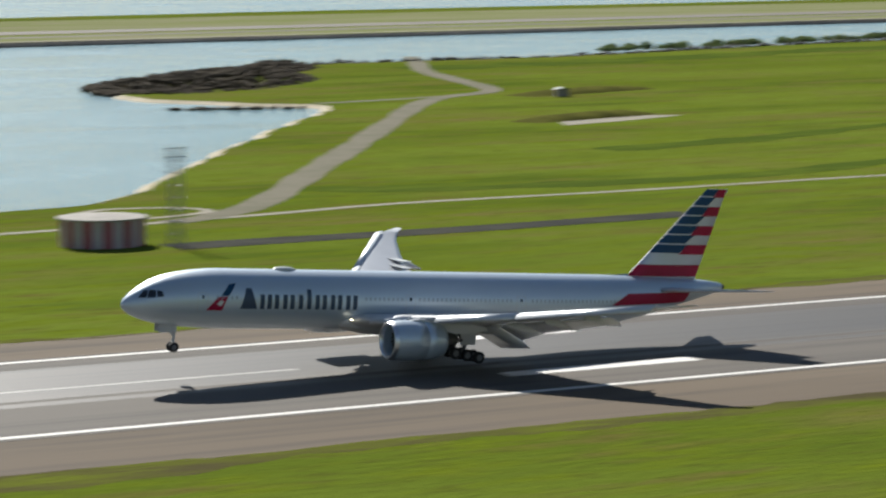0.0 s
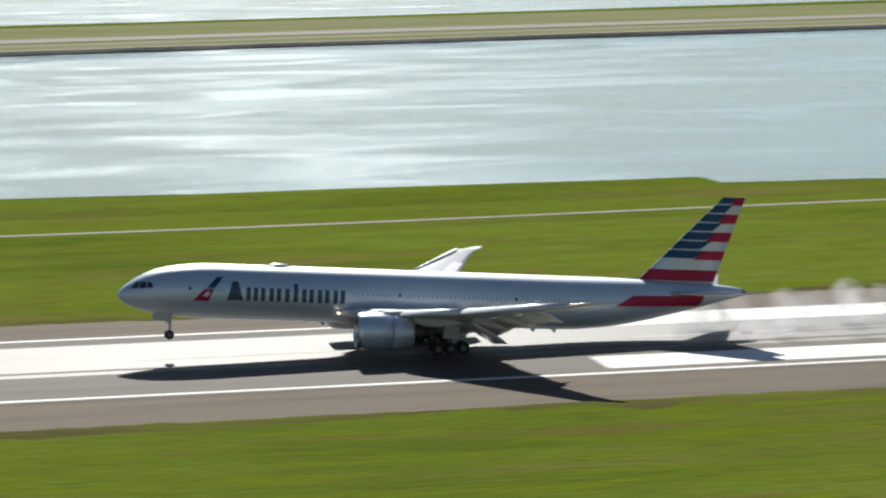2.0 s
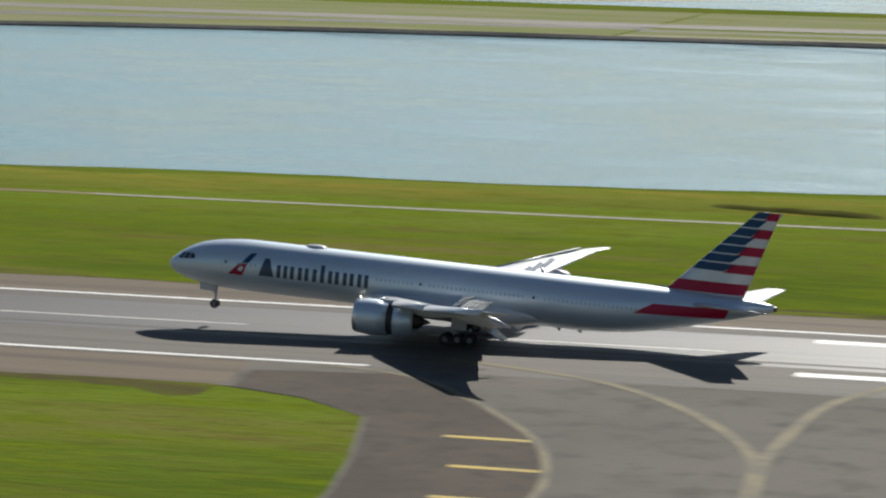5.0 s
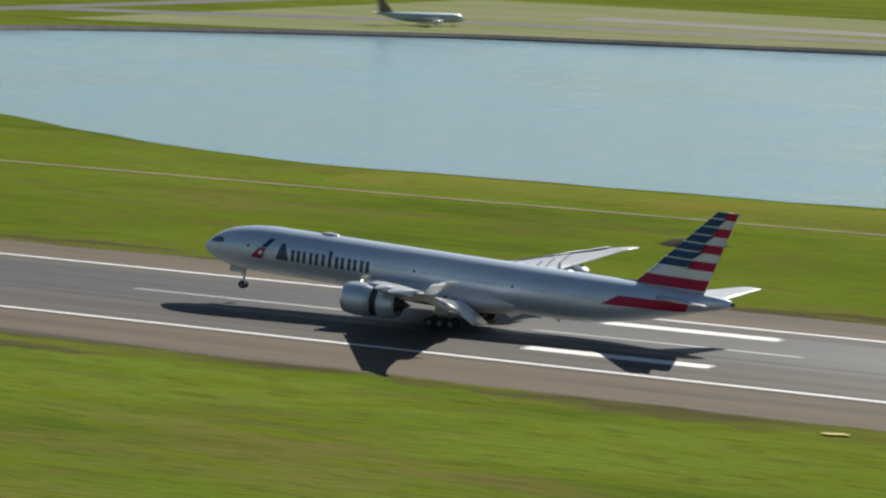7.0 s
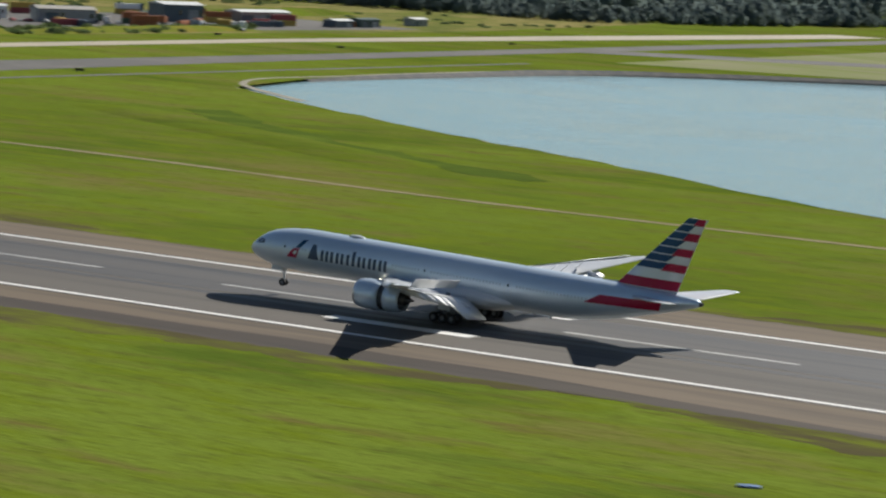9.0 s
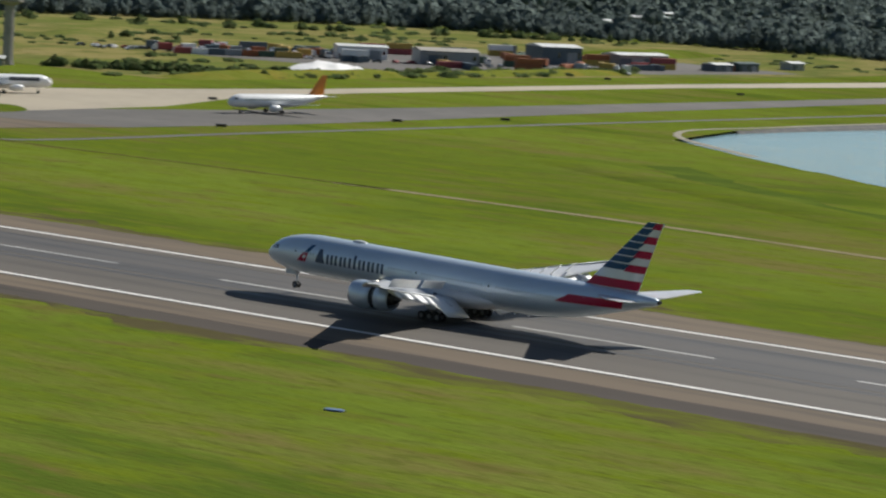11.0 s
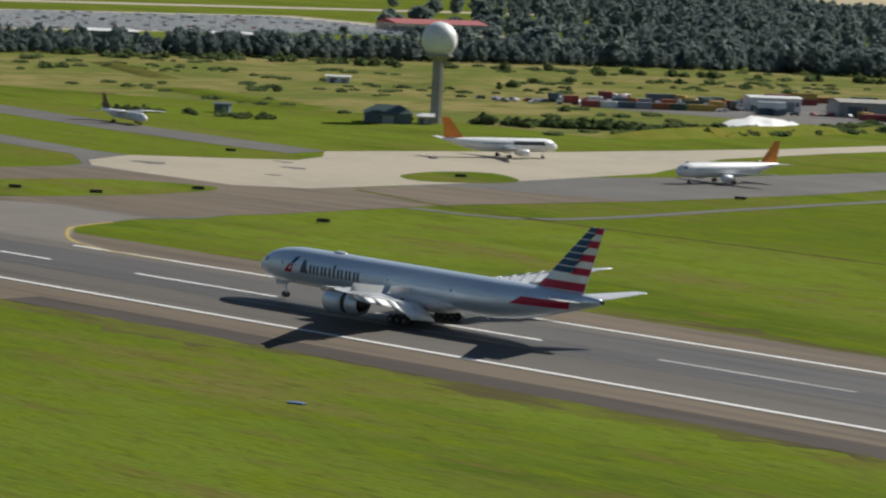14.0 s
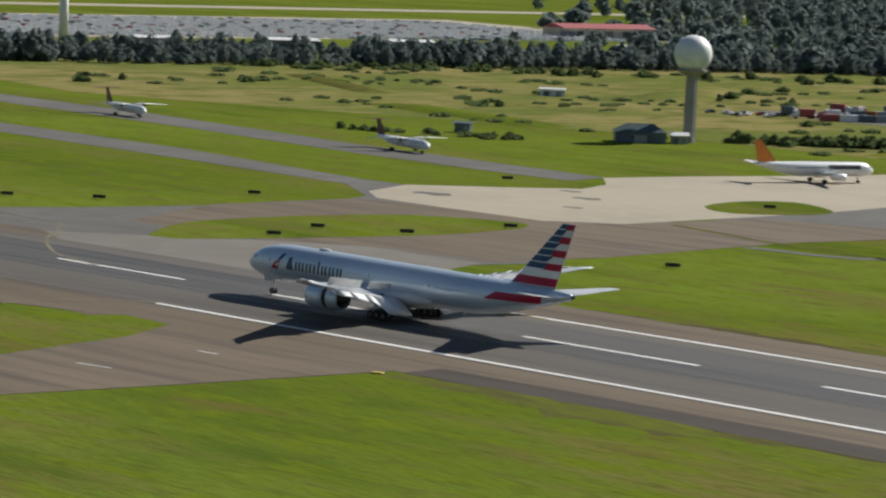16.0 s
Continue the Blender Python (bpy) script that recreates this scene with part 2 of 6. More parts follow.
LETTER_BLUE = material("dark_blue_grey_paint", (0.030, 0.058, 0.105), 0.4, spots=((2, (0.036, 0.066, 0.115), 0.45, 0.7),), coat=0.1)
FLAG_BLUE = material("deep_blue_paint", (0.004, 0.050, 0.118), 0.35, spots=((2, (0.008, 0.055, 0.15), 0.45, 0.7),), coat=0.08, spec=0.3)
FLAG_RED = material("deep_red_paint", (0.38, 0.005, 0.045), 0.45, spots=((2, (0.32, 0.005, 0.034), 0.45, 0.7),), coat=0.08, spec=0.3)
FLAG_SILVER = material("pale_silver_paint", (0.62, 0.64, 0.66), 0.35, metal=0.2, spots=((2, (0.58, 0.60, 0.62), 0.45, 0.7),), coat=0.4)
WINDOW_GREY = material("grey_cabin_window", (0.40, 0.45, 0.51), 0.2, coat=0.5)
GLASS_DARK = material("dark_cockpit_glass", (0.012, 0.014, 0.016), 0.06, coat=1.0)
HUB_GREY = material("dull_grey_hub", (0.16, 0.16, 0.165), 0.5, spots=((0.3, (0.10, 0.10, 0.10), 0.45, 0.7),))
TYRE = material("black_tyre_rubber", (0.018, 0.018, 0.018), 0.8, spots=((0.2, (0.03, 0.03, 0.03), 0.5, 0.7),))
LAMP = material("lit_landing_lamp", (1.0, 0.86, 0.6), 0.3, glow=7.0)


# ---- building blocks ----
def smooth(me, on=True):
    for f in me.polygons:
        f.use_smooth = on


def part(name, bm, mat, parent=None, label="", soft=False):
    me = bpy.data.meshes.new(name)
    bmesh.ops.recalc_face_normals(bm, faces=bm.faces)
    bm.to_mesh(me)
    bm.free()
    for m in (mat if isinstance(mat, (list, tuple)) else [mat]):
        me.materials.append(m)
    smooth(me, soft)
    ob = new(name, me)
    if parent is not None:
        ob.parent = parent
    if label:
        ob["label"] = label
    return ob


def thing(name, label, category, m=None, group="", kind=""):
    ob = new(name)
    ob.empty_display_size = 0.5
    if m is not None:
        ob.matrix_basis = m
    return tagged(ob, label, category, group, kind)


def again(ob, parent, m):
    """Another piece on the same mesh."""
    o = new(ob.name.split(".")[0], ob.data)
    o.parent = parent
    o.matrix_basis = m
    return o


def box(bm, x0, y0, z0, x1, y1, z1, bevel=0.0):
    made = bmesh.ops.create_cube(bm, size=1, matrix=Matrix.LocRotScale(((x0 + x1) / 2, (y0 + y1) / 2, (z0 + z1) / 2), None, (x1 - x0, y1 - y0, z1 - z0)))
    if bevel:
        edges = list({e for v in made["verts"] for e in v.link_edges})
        bmesh.ops.bevel(bm, geom=edges, offset=bevel, segments=1, affect="EDGES")
    return bm


def rod(bm, a, b, r, r2=None, sides=10):
    a, b = Vector(a), Vector(b)
    m = Matrix.Translation((a + b) / 2) @ (b - a).to_track_quat("Z", "Y").to_matrix().to_4x4()
    bmesh.ops.create_cone(bm, cap_ends=True, segments=sides, radius1=r, radius2=r if r2 is None else r2, depth=(b - a).length, matrix=m)
    return bm


def loft(bm, rings, close=(True, True)):
    """Skin through rings of equally many points."""
    rows = [[bm.verts.new(p) for p in ring] for ring in rings]
    n = len(rows[0])
    for a, b in zip(rows, rows[1:]):
        for i in range(n):
            bm.faces.new((a[i], a[(i + 1) % n], b[(i + 1) % n], b[i]))
    if close[0]:
        bm.faces.new(rows[0][::-1])
    if close[1]:
        bm.faces.new(rows[-1])
    return bm


def spline(points, step, loop=False):
    """Points every so many metres on a smooth line through the given ones."""
    pts = [Vector((p[0], p[1])) for p in points]
    n, out = len(pts), []
    for i in range(n if loop else n - 1):
        p1, p2 = pts[i], pts[(i + 1) % n]
        p0 = pts[i - 1] if (loop or i) else p1
        p3 = pts[(i + 2) % n] if (loop or i + 2 < n) else p2
        k = max(1, int((p2 - p1).length / step))
        for j in range(k):
            t = j / k
            out.append(0.5 * (2 * p1 + (p2 - p0) * t + (2 * p0 - 5 * p1 + 4 * p2 - p3) * t * t + (3 * p1 - p0 - 3 * p2 + p3) * t ** 3))
    if not loop:
        out.append(pts[-1])
    return out


def slab(name, points, top, mat, thick=0.2, parent=None, label="", category="", kind="structure"):
    """A flat sheet with thickness on the ground."""
    bm = bmesh.new()
    from_top = [bm.verts.new((p[0], p[1], top)) for p in points]
    face = bm.faces.new(from_top)
    made = bmesh.ops.extrude_face_region(bm, geom=[face])
    for v in made["geom"]:
        if isinstance(v, bmesh.types.BMVert):
            v.co.z = top - thick
    bmesh.ops.triangulate(bm, faces=[f for f in bm.faces if len(f.verts) > 4])
    ob = part(name, bm, mat, parent)
    if parent is None:
        tagged(ob, label, category, "", kind)
    return ob


def ribbon_points(line, width):
    left, right = [], []
    for i, p in enumerate(line):
        d = (line[min(i + 1, len(line) - 1)] - line[max(i - 1, 0)]).normalized()
        s = Vector((-d.y, d.x)) * (width(i) if callable(width) else width) / 2
        left.append(p + s)
        right.append(p - s)
    return left, right


def ribbon(name, points, width, top, mat, step=8.0, parent=None, label="", category="", wobble=0.0, kind="structure", loop=False):
    line = spline(points, step, loop)
    if loop:
        line.append(line[0])
    w = (lambda i: width * (1 + wobble * (noise.noise((line[i].x * 0.07, line[i].y * 0.07, 3.3))))) if wobble else width
    left, right = ribbon_points(line, w)
    bm = bmesh.new()
    rows = [[bm.verts.new((*a, top)), bm.verts.new((*b, top)), bm.verts.new((*b, top - 0.15)), bm.verts.new((*a, top - 0.15))] for a, b in zip(left, right)]
    for a, b in zip(rows, rows[1:]):
        for i, j in ((0, 1), (1, 2), (3, 0)):
            bm.faces.new((a[i], a[j], b[j], b[i]))
    ob = part(name, bm, mat, parent)
    if parent is None:
        tagged(ob, label, category, "", kind)
    return ob


# ---- land and water ----
NEAR_SHORE = [(-907, 380), (-861, 345), (-771, 289), (-695, 247), (-628, 206), (-579, 188), (-544, 189), (-485, 189), (-425, 197), (-366, 198),
              (-314, 206), (-262, 212), (-203, 216), (-160, 216), (-128, 210), (-95, 203), (-41, 198), (1, 194), (24, 192), (48, 208), (90, 273), (148, 360),
              (203, 441), (188, 477), (177, 520), (205, 587), (243, 632), (289, 661), (317, 692), (360, 698), (432, 704), (539, 742), (637, 774),
              (821, 826), (1121, 904), (1521, 996)]
SEA_WALL = [(1521, 1122), (921, 1036), (387, 957), (3, 911), (-296, 861), (-571, 827), (-753, 758), (-821, 714), (-883, 648), (-914, 591), (-922, 505), (-924, 440)]
FAR_BAY = [(-600, 1275), (0, 1300), (600, 1425), (1500, 1600), (3500, 2300), (3500, 4300), (-200, 4300), (-420, 1700), (-690, 1310)]


def shaky(line, size, amount):
    return [p + Vector((noise.noise((p.x / size, p.y / size, 1.7)), noise.noise((p.x / size, p.y / size, 8.2)))) * amount for p in line]


near_shore = shaky(spline(NEAR_SHORE, 4.0), 14.0, 2.2)
sea_wall_line = spline(SEA_WALL, 10.0)
far_bay = shaky(spline(FAR_BAY, 20.0, True), 30.0, 5.0)


def ground():
    from_loops = [[Vector((x, y, 0)) for x, y in ((-4600, -2500), (4600, -2500), (4600, 4700), (-4600, 4700))],
                  [p.to_3d() for p in near_shore + sea_wall_line], [p.to_3d() for p in far_bay]]
    from mathutils.geometry import tessellate_polygon
    flat = [p for loop in from_loops for p in loop]
    me = bpy.data.meshes.new("ground")
    me.from_pydata([tuple(p) for p in flat], [], [tuple(t) for t in tessellate_polygon(from_loops)])
    bm = bmesh.new()
    bm.from_mesh(me)
    for f in bm.faces:
        f.normal_update()
        if f.normal.z < 0:
            f.normal_flip()
    bm.to_mesh(me)
    bm.free()
    me.materials.append(GRASS)
    tagged(new("ground", me), "wide flat airfield of bright green mown grass", "ground", "", "structure")


ground()


def shore_skirt(name, line, reach, depth, mat, label, inward):
    bm = bmesh.new()
    rows = []
    for i, p in enumerate(line):
        d = (line[min(i + 1, len(line) - 1)] - line[max(i - 1, 0)]).normalized()
        s = Vector((-d.y, d.x)) * inward
        rows.append([bm.verts.new((*(p - s * 0.6), 0.05)), bm.verts.new((*(p + s * reach * 0.3), -0.3)), bm.verts.new((*(p + s * reach), -depth))])
    for a, b in zip(rows, rows[1:]):
        for i in (0, 1):
            bm.faces.new((a[i], a[i + 1], b[i + 1], b[i]))
    return tagged(part(name, bm, mat, soft=True), label, "shore", "", "structure")


shore_skirt("shore", near_shore, 4.5, 1.4, SAND, "narrow pale sandy strip along the bay", 1)


def sea_wall():
    bm = bmesh.new()
    rows = []
    for i, p in enumerate(sea_wall_line):
        d = (sea_wall_line[min(i + 1, len(sea_wall_line) - 1)] - sea_wall_line[max(i - 1, 0)]).normalized()
        low = min(1, (len(sea_wall_line) - 1 - i) / 12)
        s = Vector((-d.y, d.x))
        h = 0.1 + 1.0 * low + 0.25 * noise.noise((p.x * 0.03, p.y * 0.03, 0))
        rows.append([bm.verts.new((*(p + s * a), z)) for a, z in ((-3.6 * low - 1.0, -0.1), (-1.6 * low - 1.0, h - 0.1), (-1.6, h), (0.8, -0.2), (2.2, -1.6))])
    for a, b in zip(rows, rows[1:]):
        for k in range(4):
            bm.faces.new((a[k], a[k + 1], b[k + 1], b[k]))
    tagged(part("sea_wall", bm, WALL_STONE), "long dark stone sea wall of the far runway", "sea wall", "", "structure")


sea_wall()
shore_skirt("far_shore", far_bay + far_bay[:1], 4.0, 1.4, SAND, "distant shore of the outer bay", 1)


def water():
    bm = bmesh.new()
    for x0, y0, x1, y1 in ((-960, 170, 1650, 1190), (-680, 1190, 3600, 4400)):
        bm.faces.new([bm.verts.new((x, y, -0.8)) for x, y in ((x0, y0), (x1, y0), (x1, y1), (x0, y1))])
    tagged(part("water", bm, WATER), "pale blue rippled bay glittering in low sun", "water", "", "structure")


water()


def mound(name, x, y, length, width, height, turn, mat, label):
    """A low grassy bank."""
    bm = bmesh.new()
    n, m = 36, 10
    rows = []
    for i in range(n + 1):
        u = i / n * 2 - 1
        row = []
        for j in range(m + 1):
            v = j / m * 2 - 1
            h = max(0, 1 - u ** 4) * max(0, 1 - v * v) ** 0.8
            h *= 1 + 0.25 * noise.noise((u * 3, v * 1.5, x))
            row.append(bm.verts.new((u * length / 2, v * width / 2, h * height - 0.05)))
        rows.append(row)
    for a, b in zip(rows, rows[1:]):
        for j in range(m):
            bm.faces.new((a[j], a[j + 1], b[j + 1], b[j]))
    ob = tagged(part(name, bm, mat, soft=True), label, "bank", "", "structure")
    ob.matrix_basis = pose(x, y, 0, 0, 0, turn)
    return ob


mound("grass_bank", -150, 192, 220, 36, 1.3, 1, GRASS, "low grassy bank along the bay shore")
mound("rank_grass_strip", -318, 180, 240, 34, 1.0, 3, BANK, "strip of rank yellowish grass beside the bay")
mound("rank_grass_strip", -485, 170, 160, 30, 0.8, 0, BANK, "strip of rank yellowish grass beside the bay")

# ---- runway ----
X0, X1 = -1900.0, 700.0
slab("runway_shoulder", [(X0, -41), (X1, -41), (X1, 38), (X0, 38)], 0.03, SHOULDER, label="brown-grey asphalt shoulders of the runway", category="shoulder")
runway = slab("runway", [(X0, -24.2), (X1, -24.2), (X1, 24.2), (X0, 24.2)], 0.06, ASPHALT, label="worn grey asphalt runway with white markings", category="runway")
for y, w in ((7.0, 20.0), (-5.5, 2.2), (9.5, 3.0)):
    slab("rubber_track", [(X0, y - w / 2), (X1, y - w / 2), (X1, y + w / 2), (X0, y + w / 2)], 0.066 + 0.002 * (w > 5), RUBBER, 0.05, runway, kind="")
HALF = 22.56


def paint(points, mat=WHITE_LINE, name="marking", top=0.082):
    return slab(name, points, top, mat, 0.03, runway, kind="")


def stripe(x0, x1, y0, y1, mat=WHITE_LINE):
    return paint([(x0, y0), (x1, y0), (x1, y1), (x0, y1)], mat)


for y, gaps in ((-HALF, ((-1100, -973), (-341, -257))), (HALF, ((-1100, -955),))):
    ends = [X0] + [e for g in gaps for e in g] + [X1]
    for a, b in zip(ends[::2], ends[1::2]):
        stripe(a, b, y - 0.5, y + 0.5)
for i in range(-14, 30):
    a = -858.0 - 57.6 * i
    if X0 < a and a + 35 < X1:
        stripe(a, a + 35, 2.5, 3.4, WHITE_LINE if a < -830 else FADED_WHITE)
for x in (0.5, -295.0, -450.0, -599.0):
    for y in (-11.3, 15.0):
        stripe(x, x + 23.5, y - 1.4, y + 1.4)
for y in (-15.0, 17.6):
    stripe(-117.5, -72, y - 4.4, y + 4.4)

# ---- taxiways, tracks and aprons ----
slab("taxiway", [(-354, -23), (-352, -41), (-343, -45), (-334, -54), (-330, -76), (-328, -92), (-327, -153), (-263, -153), (-262, -87), (-260, -76), (-256, -54), (-252, -46), (-243, -41), (-230, -23)],
     0.056, EXIT_ASPHALT, label="grey asphalt exit taxiway beside the runway", category="taxiway")
slab("taxiway_shoulder", [(-262, -27), (-266, -33), (-270, -43), (-274, -61.5), (-277.5, -76), (-280.5, -88), (-281.5, -113), (-281.5, -152), (-263.5, -152), (-262.5, -87), (-260.5, -76), (-256.5, -54), (-252.5, -46.5), (-243, -41.5), (-236, -30)],
     0.066, EXIT_EDGE, label="dark brown worn shoulder of the exit taxiway", category="shoulder")
slab("taxiway_shoulder", [(-336, -27), (-328, -37), (-321, -48), (-314.5, -63), (-311, -80), (-310, -92), (-309.5, -152), (-326.5, -152), (-327.5, -92), (-329.5, -76), (-333.5, -54), (-342.5, -45.5), (-351, -41.5), (-352, -30)],
     0.066, EXIT_EDGE, label="dark brown worn shoulder of the exit taxiway", category="shoulder")
exit_mark = slab("taxiway_marking", [(-258, -25), (-252, -23), (-230, -23), (-230, -24), (-252, -24), (-258, -26)], 0.08, YELLOW_LINE, 0.02,
                 label="yellow painted taxiway lines", category="marking")
ribbon("edge_line", [(-252, -24), (-260, -26), (-265, -32), (-269.6, -43), (-273.6, -61.5), (-277.3, -76.5), (-280.8, -88), (-282, -113)], 0.9, 0.085, FADED_LINE, 3, exit_mark)
ribbon("edge_line", [(-346, -23.5), (-335, -28), (-328, -37), (-321.8, -47.7), (-314.6, -63), (-311, -80), (-310.5, -92), (-310, -113)], 0.9, 0.085, FADED_LINE, 3, exit_mark)
ribbon("guide_line", [(-283, -14), (-289.7, -30.6), (-292.3, -52), (-293, -68), (-292, -91), (-292, -123)], 1.5, 0.09, FADED_LINE, 3, exit_mark)
ribbon("guide_line", [(-333, -15), (-315.4, -23.9), (-302.9, -40.6), (-294.5, -62.3), (-292.6, -84.5)], 1.5, 0.095, FADED_LINE, 3, exit_mark)
for k in range(5):
    x, y = -270.6 - 3.2 * k, -44.2 - 13.6 * k
    slab("bar", [(x, y - 0.6), (x + 8.6, y - 2.4), (x + 8.6, y - 1.2), (x, y + 0.6)], 0.085, YELLOW_LINE, 0.02, exit_mark, kind="")
for x, y in ((-315.4, -62.1), (-311.8, -76.8), (-310.6, -91.0)):
    slab("bar", [(x, y - 0.6), (x - 8.6, y - 0.6), (x - 8.6, y + 0.6), (x, y + 0.6)], 0.085, YELLOW_LINE, 0.02, exit_mark, kind="")
slab("patch", [(-268, -26), (-258, -26), (-260, -29), (-267, -29)], 0.085, FADED_LINE, 0.02, exit_mark, kind="")

ribbon("perimeter_track", [(328, 181), (191, 176), (128, 172), (83, 171), (53, 164), (7, 156), (-56, 152), (-129, 148), (-221, 148), (-354, 146), (-430, 145.5)], 2.6, 0.05, GRAVEL, 10, None, "pale gravel perimeter track across the grass", "track", 0.25)
ribbon("perimeter_track", [(-430, 145.5), (-492, 145), (-592, 145), (-682, 146),
                           (-769, 155), (-850, 158)], 2.8, 0.05, TRACK_TAN, 10, None, "tan worn perimeter track across the grass", "track", 0.25)
ribbon("drain", [(-835, 158), (-888, 159), (-949, 158), (-986, 161), (-1026, 172)], 2.0, 0.05, DITCH, 8, None, "shallow dark drain line across the grass", "drain", 0.3)
ribbon("rim_track", [(-860, 349), (-900, 379), (-918, 398), (-930, 425), (-930, 470), (-931, 520), (-925, 592), (-890, 656), (-826, 722)], 2.6, 0.06, GRAVEL, 6, None, "pale rim track round the head of the bay", "track", 0.3)
ribbon("gravel_road", [(36, 160), (44, 164), (55, 173.8), (72.6, 197.7), (104, 246.4), (137, 296.7), (184, 369.7), (229, 439), (253, 468), (283, 494), (307.6, 564), (329.4, 625), (372.4, 713), (381, 734)], 6.4, 0.055, DULL_GRAVEL, 8, None,
       "dull gravel road leading to the point", "road", 0.3)
ribbon("gravel_road", [(206, 458), (232, 464), (256, 472)], 5.0, 0.060, DULL_GRAVEL, 6, None, "short gravel spur by the rocks", "road", 0.3)
ribbon("asphalt_strip", [(21, 124.6), (40, 125.3), (69, 125.4), (90, 127.1), (116, 129.4)], 8.4, 0.045, TAR, 8, None, "dark asphalt service strip in the grass", "road", 0.2)
# flat ribbon; the ditch's shade is painted as darker grass
ribbon("drain", [(84, 204), (104, 193), (117, 191.5), (151, 188.5), (182, 193), (211, 205), (260, 222), (330, 236)], 9.0, 0.035, DARK_SHADED_GRASS, 6, None, "shallow drain of dark grass, shade in its colour", "drain", 0.9)
ribbon("drain", [(180, 262), (230, 275), (300, 306), (380, 330)], 10.0, 0.035, DARK_SHADED_GRASS, 6, None, "shallow drain of dark grass, shade in its colour", "drain", 0.9)
ribbon("drain", [(330, 640), (420, 655), (560, 700), (700, 740)], 26.0, 0.035, DARK_SHADED_GRASS, 8, None, "broad strip of dark lush grass by the channel", "drain", 0.8)
ribbon("drain", [(-690, 196), (-740, 218), (-800, 250), (-850, 290)], 13.0, 0.035, DARK_SHADED_GRASS, 6, None, "swale of dark lush grass along the bay", "drain", 0.9)
ribbon("loop_track", [(24, 176), (35, 186), (47, 183), (49, 174), (37, 168), (28, 170)], 2.2, 0.06, GRAVEL, 3, None, "gravel loop track beside the striped hut", "track", 0.2, loop=True)

slab("taxiway", [(-1000, 22), (-1055, 23), (-1071, 31), (-1106, 34), (-1141, 27), (-1881, 27), (-1881.0, 42.6), (-1113.7, 52.6), (-1107.0, 70.3), (-1102.2, 90.3), (-1096.9, 115.7), (-1098.5, 138.3), (-1104.8, 153.3), (-1106, 154), (-1131, 172), (-1234, 186),
                 (-1325, 196), (-1880, 265), (-1880, 290), (-1325, 217), (-1234, 207), (-1139, 186), (-1116, 186), (-1094, 185), (-1051, 183), (-1026, 173), (-1040, 243), (-1022, 311), (-1017, 417),
                 (-1019, 632), (-1035, 1185), (-1014, 1185), (-997, 633), (-989, 475), (-976, 293), (-979, 224), (-989, 165), (-990, 103), (-986, 82), (-990, 68), (-982, 46), (-966, 31), (-941, 22)],
     0.04, TAXIWAY, label="grey asphalt taxiways and runway exit", category="taxiway")
apron = slab("apron", [(-1032, 162), (-1045, 149), (-1075, 150), (-1100, 152), (-1114, 163), (-1124, 186), (-1110, 206), (-1099, 224), (-1106, 241), (-1121, 257), (-1116, 285), (-1101, 341), (-1092, 437), (-1097, 648),
               (-1094, 904), (-1080, 1173), (-1049, 1174), (-1064, 905), (-1079, 641), (-1074, 438), (-1068, 374), (-1037, 300), (-1031, 237), (-1031, 196)], 0.05, CONCRETE, label="pale concrete taxiway apron with joints", category="apron")
for a in ((-1103, 174, 12), (-1064, 181, 6), (-1079, 203, 9), (-1095, 215, 7)):
    slab("stain", [(a[0] + a[2] * 0.5 * math.cos(k * math.tau / 14), a[1] + a[2] * 0.55 * math.sin(k * math.tau / 14) * (0.5 + 0.2 * math.cos(k * 2.1))) for k in range(14)], 0.056, TAXIWAY, 0.02, apron, kind="")
slab("taxiway", [(-1118, 240), (-1148, 241), (-1205, 248), (-1313, 268), (-1405, 281), (-1880, 400), (-1880, 425), (-1450, 311), (-1350, 298), (-1234, 274), (-1148, 262), (-1121, 258)], 0.046, TAXIWAY,
     label="grey asphalt taxiway to the outer field", category="taxiway")
slab("brown_pavement", [(-1102, 102), (-1101, 143), (-1094, 148), (-1056, 151), (-1045, 147), (-1032, 160), (-1028, 205), (-979, 224), (-989, 165), (-987, 105), (-991, 76), (-1022, 74), (-1040, 62), (-1080, 60)],
     0.046, SHOULDER, label="brownish worn asphalt between the taxiways", category="pavement")
slab("exit_pavement", [(-941, 22), (-966, 31), (-982, 46), (-991, 73), (-1022, 73), (-1040, 60), (-1071, 31), (-1055, 23)], 0.050, LIGHT_ASPHALT, label="pale worn asphalt of the runway exit", category="pavement")
slab("grass_island", spline([(-1056, 45), (-1074, 75), (-1070, 122), (-1050, 139), (-1037, 136), (-1032, 108), (-1040, 70), (-1049, 46)], 4, True), 0.065, GRASS, label="grass island between the taxiways", category="grass")
slab("grass_island", spline([(-1053, 216), (-1059, 236), (-1052, 250), (-1032, 239), (-1029, 224), (-1039, 209)], 4, True), 0.065, GRASS, label="grass island in the concrete apron", category="grass")
slab("taxiway", [(-972, -23), (-987, -23), (-1001, -37), (-1039, -61), (-1039, -73), (-986, -44), (-960, -37), (-954, -43), (-969, -58), (-988, -68), (-988, -112), (-939, -113), (-911, -101), (-906, -76), (-900, -41), (-910, -23)],
     0.055, SHOULDER, label="brown-grey exit taxiway beside the runway", category="taxiway")
ribbon("edge_line", [(-928, 22), (-946, 23), (-962, 28), (-975, 38), (-982, 46), (-986, 59)], 0.7, 0.09, YELLOW_LINE, 2, exit_mark)
